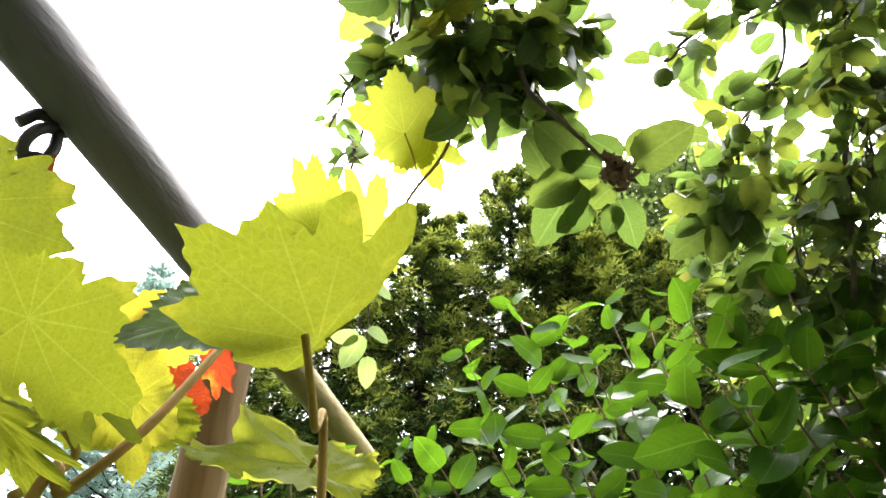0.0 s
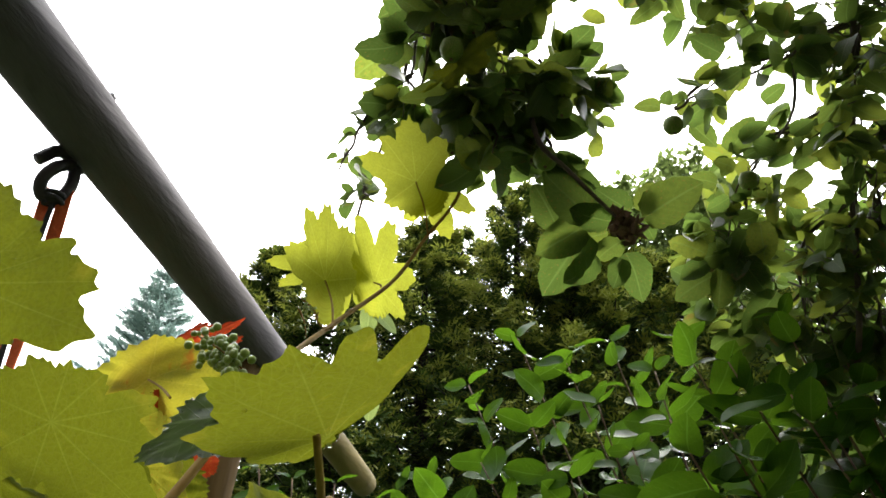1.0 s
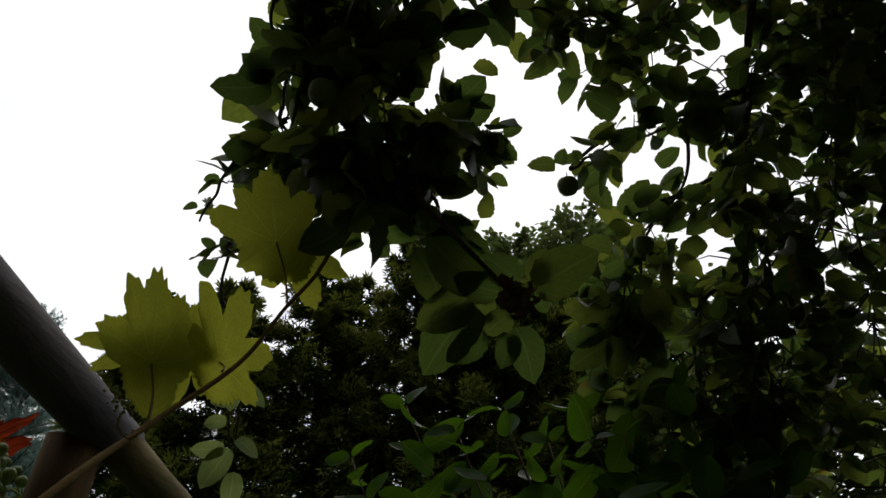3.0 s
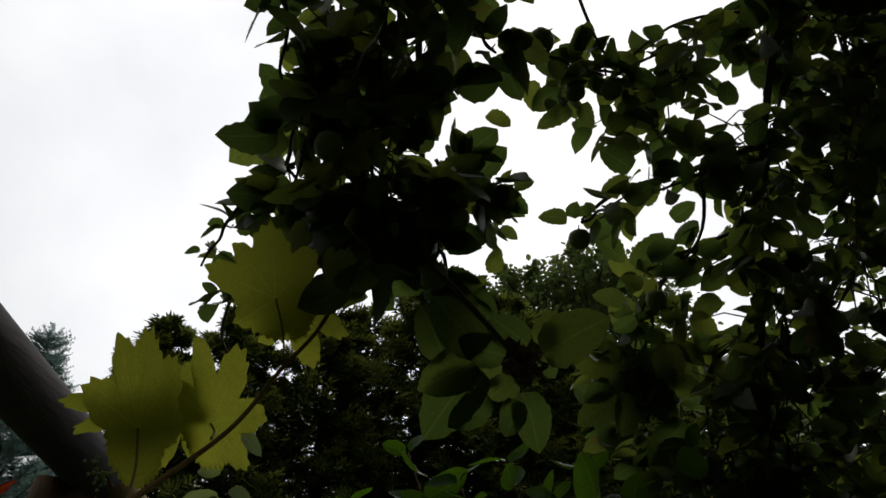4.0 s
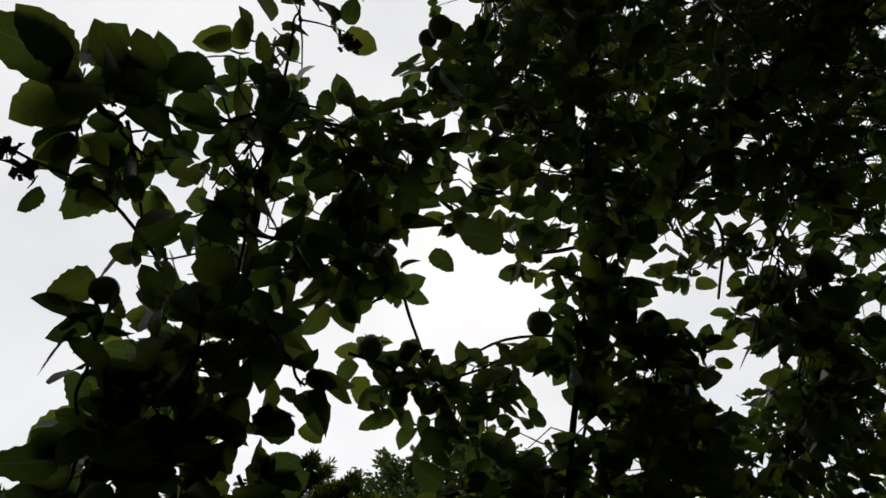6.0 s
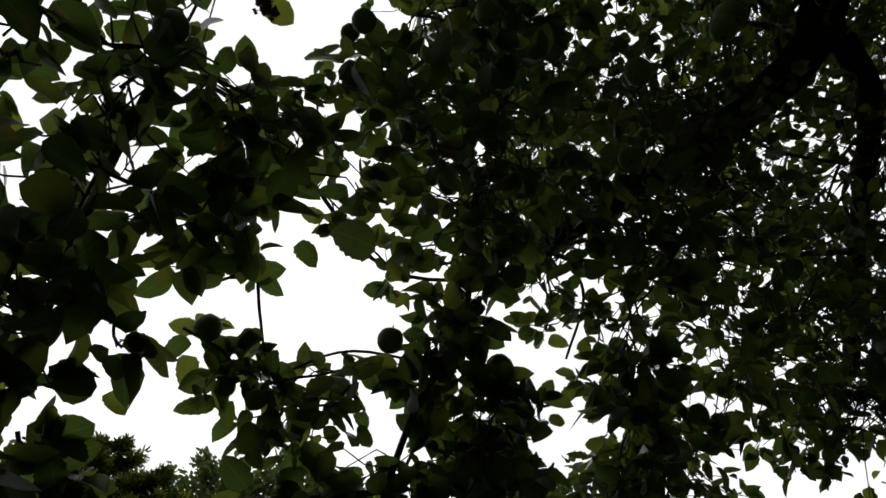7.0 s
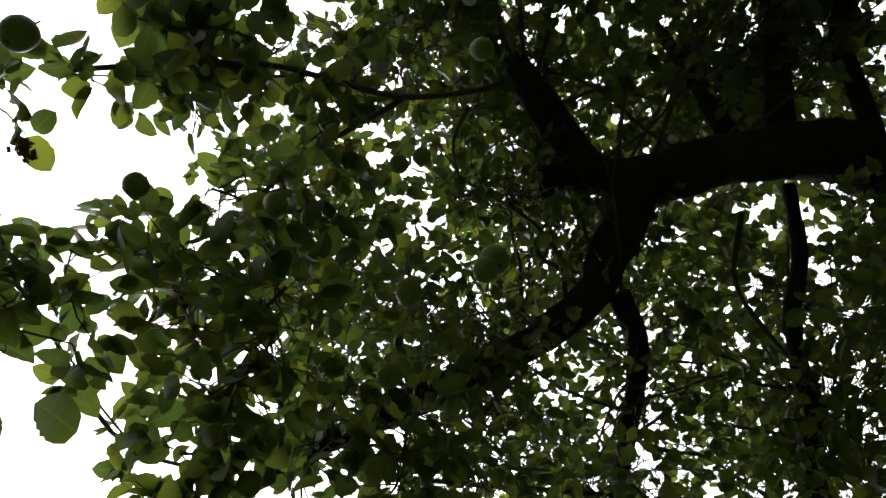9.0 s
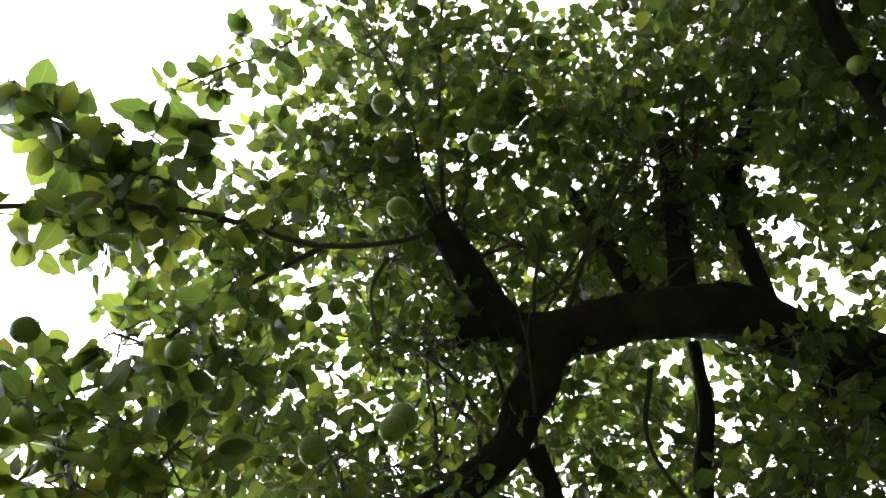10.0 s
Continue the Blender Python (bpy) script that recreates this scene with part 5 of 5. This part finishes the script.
# ---------------------------------------------------------------- pale drooping sprig
def sprig():
    root = thing("leafy_sprig", (-0.19, 1.47, 2.32), "thin drooping sprig with pale green oval leaves", "sprig")
    pts = ((-0.19, 1.47, 2.32), (-0.18, 1.51, 2.25), (-0.18, 1.56, 2.15), (-0.19, 1.59, 2.09))
    v, f = tube(smooth_path(pts, 6), 0.003, 0.0018, 6)
    part_mesh("stem", mesh_of("stem", v, f, TWIG), root)
    meshes = [mesh_of("leaf", v, [tuple(map(int, t)) for t in f], PALE_LEAF, True, u) for v, f, u in NEAR_SHRUB]
    for k, (b, t) in enumerate((((-0.19, 1.50, 2.27), (-0.19, 1.50, 2.18)), ((-0.18, 1.51, 2.25), (-0.11, 1.50, 2.21)), ((-0.20, 1.53, 2.18), (-0.25, 1.50, 2.16)),
                                ((-0.18, 1.56, 2.15), (-0.12, 1.55, 2.11)), ((-0.20, 1.56, 2.13), (-0.27, 1.53, 2.12)), ((-0.19, 1.56, 2.13), (-0.24, 1.56, 2.03)),
                                ((-0.18, 1.59, 2.09), (-0.18, 1.59, 2.00)), ((-0.19, 1.53, 2.21), (-0.23, 1.49, 2.22)))):
        ob = part_mesh("leaf", meshes[k % 3], root)
        b, t = np.array(b), np.array(t)
        turn = Matrix(frames_of((t - b)[None], np.array((0.2, -0.9, 0.5 if k % 2 else -0.3))[None])[0].tolist())
        s = float(np.linalg.norm(t - b)) * 0.85
        ob.matrix_basis = Matrix.LocRotScale(b, turn.to_quaternion(), (s, s, s))


sprig()

# ---------------------------------------------------------------- broad-leaved shrub
SHRUB_MESHES = [mesh_of("leaf", v, [tuple(map(int, t)) for t in f], SHRUB_LEAF, True, u) for v, f, u in NEAR_SHRUB]


def shrub(foot, tips, label, spread_leaf):
    """Arching stems from one foot, each with pairs of oval leaves towards its tip."""
    root = thing("shrub", (*foot, 0.0), label, "shrub", "shrubs under the apple tree")
    for tip in tips:
        tip = np.array(tip)
        low = np.array((foot[0] + RNG.uniform(-0.15, 0.15), foot[1] + RNG.uniform(-0.15, 0.15), 0.0))
        mid = low + (tip - low) * 0.55 + np.array((0.10, 0.0, 0.08))
        line = smooth_path((low, mid, tip), 16)
        v, f = tube(line, 0.008, 0.002, 6)
        stem = part_mesh("stem", mesh_of("stem", v, f, SHRUB_STEM), root)
        n = len(line)
        dist = np.concatenate(([0], np.cumsum(np.linalg.norm(np.diff(line, axis=0), axis=1))))
        at, k = dist[-1], 0
        while at > dist[-1] - 0.75:
            p = np.array([np.interp(at, dist, line[:, j]) for j in range(3)])
            d = (tip - mid) / np.linalg.norm(tip - mid)
            for s in (0, 1):
                a = k * 1.6 + s * math.pi + RNG.uniform(-0.4, 0.4)
                u = np.cross(d, (0.3, 1, 0.2))
                u /= np.linalg.norm(u)
                w = np.cross(d, u)
                out = u * math.cos(a) + w * math.sin(a) + d * RNG.uniform(0.3, 0.9) + np.array((0, 0, -0.1))
                size = spread_leaf * RNG.uniform(0.55, 1.15) * (0.75 if k == 0 else 1.0)
                ob = part_mesh("leaf", SHRUB_MESHES[RNG.integers(0, 3)], stem)
                face = d * 0.2 + rand_dirs(1)[0] * 0.8 + np.array((-0.1, -0.7, 0.5))
                turn = Matrix(frames_of(out[None], face[None])[0].tolist())
                ob.matrix_basis = Matrix.LocRotScale(p + out * 0.006, turn.to_quaternion(), (size, size, size))
            at -= RNG.uniform(0.06, 0.085)
            k += 1


shrub((0.75, 1.9), [(0.22, 2.01, 2.38), (0.07, 2.06, 2.24), (-0.04, 2.01, 1.95), (0.36, 1.96, 2.29), (0.47, 1.86, 2.32), (0.24, 1.86, 2.07), (0.39, 1.71, 2.10), (0.10, 1.89, 1.98),
                    (0.56, 1.76, 2.21), (0.44, 1.61, 1.97), (-0.13, 2.01, 1.91), (0.32, 1.76, 1.92)],
      "bushy shrub with fresh green oval leaves on brown stems", 0.122)
shrub((1.25, 1.45), [(0.55, 1.51, 2.21), (0.63, 1.45, 2.14), (0.75, 1.42, 2.24), (0.55, 1.35, 1.97), (0.46, 1.38, 1.99), (0.72, 1.38, 2.05), (0.86, 1.39, 2.13), (0.79, 1.37, 1.96),
                     (0.61, 1.35, 1.88), (0.91, 1.39, 2.03)],
      "bushy shrub with glossy green oval leaves on dark stems", 0.128)
shrub((-0.45, 1.75), [(-0.46, 1.74, 1.92), (-0.39, 1.82, 1.91), (-0.52, 1.68, 1.88), (-0.29, 1.89, 1.91)],
      "low shrub with glossy green leaves beside the timber post", 0.075)


# ---------------------------------------------------------------- trees behind
def fan_spray(blades, droop, seed):
    """A flat feathery spray one unit long: verts, triangles, uvs."""
    rng = np.random.default_rng(seed)
    verts, tris, uvs = [], [], []
    for k in range(blades):
        a = (k / (blades - 1) - 0.5) * 1.9
        s = 0.12 + 0.55 * (1 - abs(a)) * rng.uniform(0.6, 1.0)
        ln = rng.uniform(0.35, 0.6)
        o = np.array((s * 0.8, 0.12 * a, -droop * s * s))
        d = np.array((math.cos(a), math.sin(a), rng.uniform(-0.3, 0.2)))
        w = np.array((-math.sin(a), math.cos(a), rng.uniform(-0.6, 0.6))) * 0.055
        i = len(verts)
        verts += [o - w, o + w, o + d * ln * 0.6 + w * 1.5, o + d * ln]
        tris += [(i, i + 1, i + 2), (i, i + 2, i + 3)]
        uvs += [(0, 0.4), (0, 0.6), (0.6, 0.6), (1, 0.5)]
    return np.array(verts), np.array(tris), np.array(uvs)


FANS = [fan_spray(4, 0.2, 1), fan_spray(5, 0.4, 2), fan_spray(4, -0.1, 3)]
LEAFLETS = [oval_leaf(3, 0.35, 0.9, 0.2, 0.3, 0, 0, 1), oval_leaf(3, 0.35, 0.9, -0.1, 0.5, 0, 0, 2)]


def back_tree(name, x, y, height, radius, count, material, protos, size, label, category, point=1.0, low=0.15, group="trees behind the garden", limbs=60, lit_young=None):
    """A tapered trunk, limbs and a crown of many small sprays; point: 1 is a cone, 0.4 a round head."""
    root = thing(name, (x, y, 0), label, category, group)
    lean = RNG.uniform(-0.02, 0.02, 2) * height
    axis = smooth_path([(x, y, 0), (x + lean[0] * 0.3, y + lean[1] * 0.3, height * 0.5), (x + lean[0], y + lean[1], height * 0.97)], 6)
    v, f = tube(axis, 0.022 * height + 0.03, 0.015, 8, 0.1)
    part_mesh("trunk", mesh_of("trunk", v, f, BARK), root)
    branches = Bulk()
    n_limbs = limbs
    places, axes, normals, outer = [], [], [], []
    per = count // n_limbs
    for i in range(n_limbs):
        t = low + (1 - low) * ((i + RNG.uniform(0, 1)) / n_limbs) ** 1.1
        a = i * 2.4 + RNG.uniform(-0.4, 0.4)
        if point >= 0.9:
            reach = radius * (1 - (t - low) / (1 - low)) ** (0.55 if point < 1.5 else 0.9) + 0.05 * radius
        else:
            reach = radius * max(0.15, math.sin(math.pi * min(1, 0.12 + 0.83 * (t - low) / (1 - low))) ** 0.6)
        reach *= RNG.uniform(0.7, 1.15)
        b = np.array((x + lean[0] * t, y + lean[1] * t, t * height * 0.96))
        out = np.array((math.cos(a), math.sin(a), 0.25 if point < 0.9 else 0.05))
        tip = b + out * reach + np.array((0, 0, (0.12 if point >= 0.9 else 0.35) * reach))
        mid = (b + tip) / 2 + np.array((0, 0, -0.08 * reach))
        v, f = tube(smooth_path((b, mid, tip), 3), 0.012 + 0.012 * reach, 0.006, 5, cap=False)
        branches.add(v, f)
        s = RNG.uniform(0.12, 1.0, per) ** 0.75
        p = b + (tip - b) * s[:, None] + np.array((0, 0, -0.2 * reach)) * (s * (1 - s))[:, None]
        fat = (0.10 if point > 1.5 else 0.15 if point >= 0.9 else 0.34) * reach * (0.5 + 0.6 * s * (1.25 - s) * 2.2) + 0.05
        p += rand_dirs(per) * (fat * RNG.uniform(0, 1, per) ** 0.5)[:, None]
        d = out * 1.0 + rand_dirs(per) * 0.8 + np.array((0, 0, 0.12))
        # pale sprays fade out downwards: new growth, with shade below put into colour
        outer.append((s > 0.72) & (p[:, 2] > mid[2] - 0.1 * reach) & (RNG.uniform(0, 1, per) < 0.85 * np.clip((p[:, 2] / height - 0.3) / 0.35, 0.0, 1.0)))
        places.append(p), axes.append(d), normals.append(rand_dirs(per) * 0.7 + np.array((0, 0, 1.0)))
    part_mesh("brushwood", branches.mesh("brushwood", BARK), root, kind="stuff")
    p, d, nn = np.vstack(places), np.vstack(axes), np.vstack(normals)
    if lit_young:
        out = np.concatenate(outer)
        part_mesh("young_growth", scatter_mesh("young_growth", protos, lit_young, p[out], frames_of(d[out], nn[out]), size * RNG.uniform(0.6, 1.2, int(out.sum())),
                                               RNG.integers(0, len(protos), int(out.sum()))), root, "fresh yellow-green sprays, pale where light would fall", "stuff")
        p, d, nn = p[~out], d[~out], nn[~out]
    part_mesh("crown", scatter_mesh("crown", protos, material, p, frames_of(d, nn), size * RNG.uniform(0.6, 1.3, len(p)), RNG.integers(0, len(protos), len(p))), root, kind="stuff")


CON = "dense dark green conifer with yellow-green feathery sprays"
for (x, y, h), r in zip(((-2.52, 9.23, 6.50), (-1.40, 8.82, 6.45), (-0.30, 9.24, 6.95), (0.95, 9.31, 7.65), (1.72, 8.60, 7.10), (2.19, 8.70, 6.84), (3.01, 8.38, 6.13), (0.25, 10.90, 7.70), (4.21, 8.39, 6.27)),
                        (1.3, 1.5, 1.7, 1.8, 1.5, 1.7, 1.6, 2.0, 1.8)):
    back_tree("conifer", x, y, h, r, 5200 if x > 2.5 else 11000, CONIFER, FANS, 0.20, CON, "conifer", 1.0, limbs=100, lit_young=LIT_YOUNG_CONIFER)


def needle_twig(needles, seed):
    """A bottle-brush of needles round a twig, one unit long and curving up: verts, triangles, uvs."""
    rng = np.random.default_rng(seed)
    verts, tris, uvs = [], [], []

    def blade(o, d, ln, half):
        w = np.cross(d, rng.normal(size=3))
        w *= half / (np.linalg.norm(w) + 1e-9)
        i = len(verts)
        verts.extend((o - w, o + w, o + d * ln))
        tris.append((i, i + 1, i + 2))
        uvs.extend(((0, 0.4), (0, 0.6), (1, 0.5)))

    for k in range(needles):
        t = (k + rng.uniform(0, 1)) / needles
        a = k * 2.4
        o = np.array((t * 0.92, 0, 0.22 * t * t))
        d = np.array((0.75, math.cos(a), math.sin(a) + 0.25))
        blade(o, d / np.linalg.norm(d), rng.uniform(0.15, 0.24) * (1.1 - 0.4 * t), 0.03)
    blade(np.zeros(3), np.array((0.97, 0, 0.22)), 1.0, 0.02)
    return np.array(verts), np.array(tris), np.array(uvs)


def blue_spruce(x, y, height, radius):
    """Whorls of branches, each a flat plume of upturned needle twigs, and a bare spiky leader."""
    root = thing("blue_spruce", (x, y, 0), "blue-grey spruce standing behind the garden swing", "spruce", "trees behind the garden")
    v, f = tube([(x, y, height * k / 12) for k in range(13)], 0.16, 0.012, 8, 0.1)
    part_mesh("trunk", mesh_of("trunk", v, f, BARK), root)
    wood, places, axes, sizes = Bulk(), [], [], []
    z, k = 0.7, 0
    while z < height - 0.1:
        u = z / height
        for j in range(9):
            a = k * 0.9 + j * 2 * math.pi / 9 + RNG.uniform(-0.25, 0.25)
            reach = (radius * (1 - u) ** 0.95 + 0.09) * RNG.uniform(0.75, 1.12)
            out = np.array((math.cos(a), math.sin(a), 0.0))
            side = np.array((-out[1], out[0], 0.0))
            b = np.array((x, y, z + RNG.uniform(-0.1, 0.1)))
            line = [b + out * reach * s + np.array((0, 0, reach * (0.10 * s - 0.30 * s * (1 - s) + 0.30 * u * s))) for s in np.linspace(0, 1, 6)]
            v, f = tube(line, 0.010 + 0.010 * reach, 0.006, 5, cap=False)
            wood.add(v, f)
            line = np.array(line)
            for s in np.arange(0.22, 1.001, 0.06 / max(reach, 0.2)):
                p = np.array([np.interp(s, np.linspace(0, 1, 6), line[:, i]) for i in range(3)])
                for sg in (-1, 1, 0):
                    d = out * RNG.uniform(0.7, 1.0) + side * sg * RNG.uniform(0.5, 1.1) + np.array((0, 0, RNG.uniform(0.0, 0.5)))
                    ln = RNG.uniform(0.22, 0.42) * (1.15 - 0.45 * s)
                    places.append(p), axes.append(d), sizes.append(ln)
        z += 0.24 - 0.06 * u
        k += 1
    for j in range(6):
        a = j * 1.1
        places.append(np.array((x, y, height - 0.3 + 0.02 * j))), axes.append(np.array((0.5 * math.cos(a), 0.5 * math.sin(a), 1.0))), sizes.append(0.34)
    places.append(np.array((x, y, height - 0.15))), axes.append(np.array((0.05, 0, 1.0))), sizes.append(0.55)
    part_mesh("brushwood", wood.mesh("brushwood", BARK), root, kind="stuff")
    p, d, n = np.array(places), np.array(axes), len(places)
    protos = [needle_twig(20, q) for q in (1, 2, 3)]
    part_mesh("crown", scatter_mesh("crown", protos, BLUE_SPRUCE, p, frames_of(d, np.tile((0.01, 0.02, 1.0), (n, 1))), np.array(sizes), RNG.integers(0, 3, n)), root, "blue-grey upturned needle twigs", "stuff")


blue_spruce(-5.75, 12.85, 7.45, 3.0)
for (x, y, h), r in zip(((5.55, 14.88, 12.02), (4.31, 14.68, 11.07), (7.15, 15.40, 12.16)),
                        (1.5, 1.6, 1.8)):
    back_tree("poplar", x, y, h, r, 8000, FAR_LEAF, LEAFLETS, 0.15, "tall pale green poplar behind the conifers", "poplar", 0.5, 0.45)
back_tree("garden_tree", 5.6, 8.5, 5.2, 2.2, 12000, FAR_LEAF, LEAFLETS, 0.15, "broad light green tree beyond the shrubs", "tree", 0.4)
back_tree("garden_tree", 9.2, 7.5, 6.4, 2.8, 12000, FAR_LEAF, LEAFLETS, 0.15, "broad light green tree beyond the shrubs", "tree", 0.4)
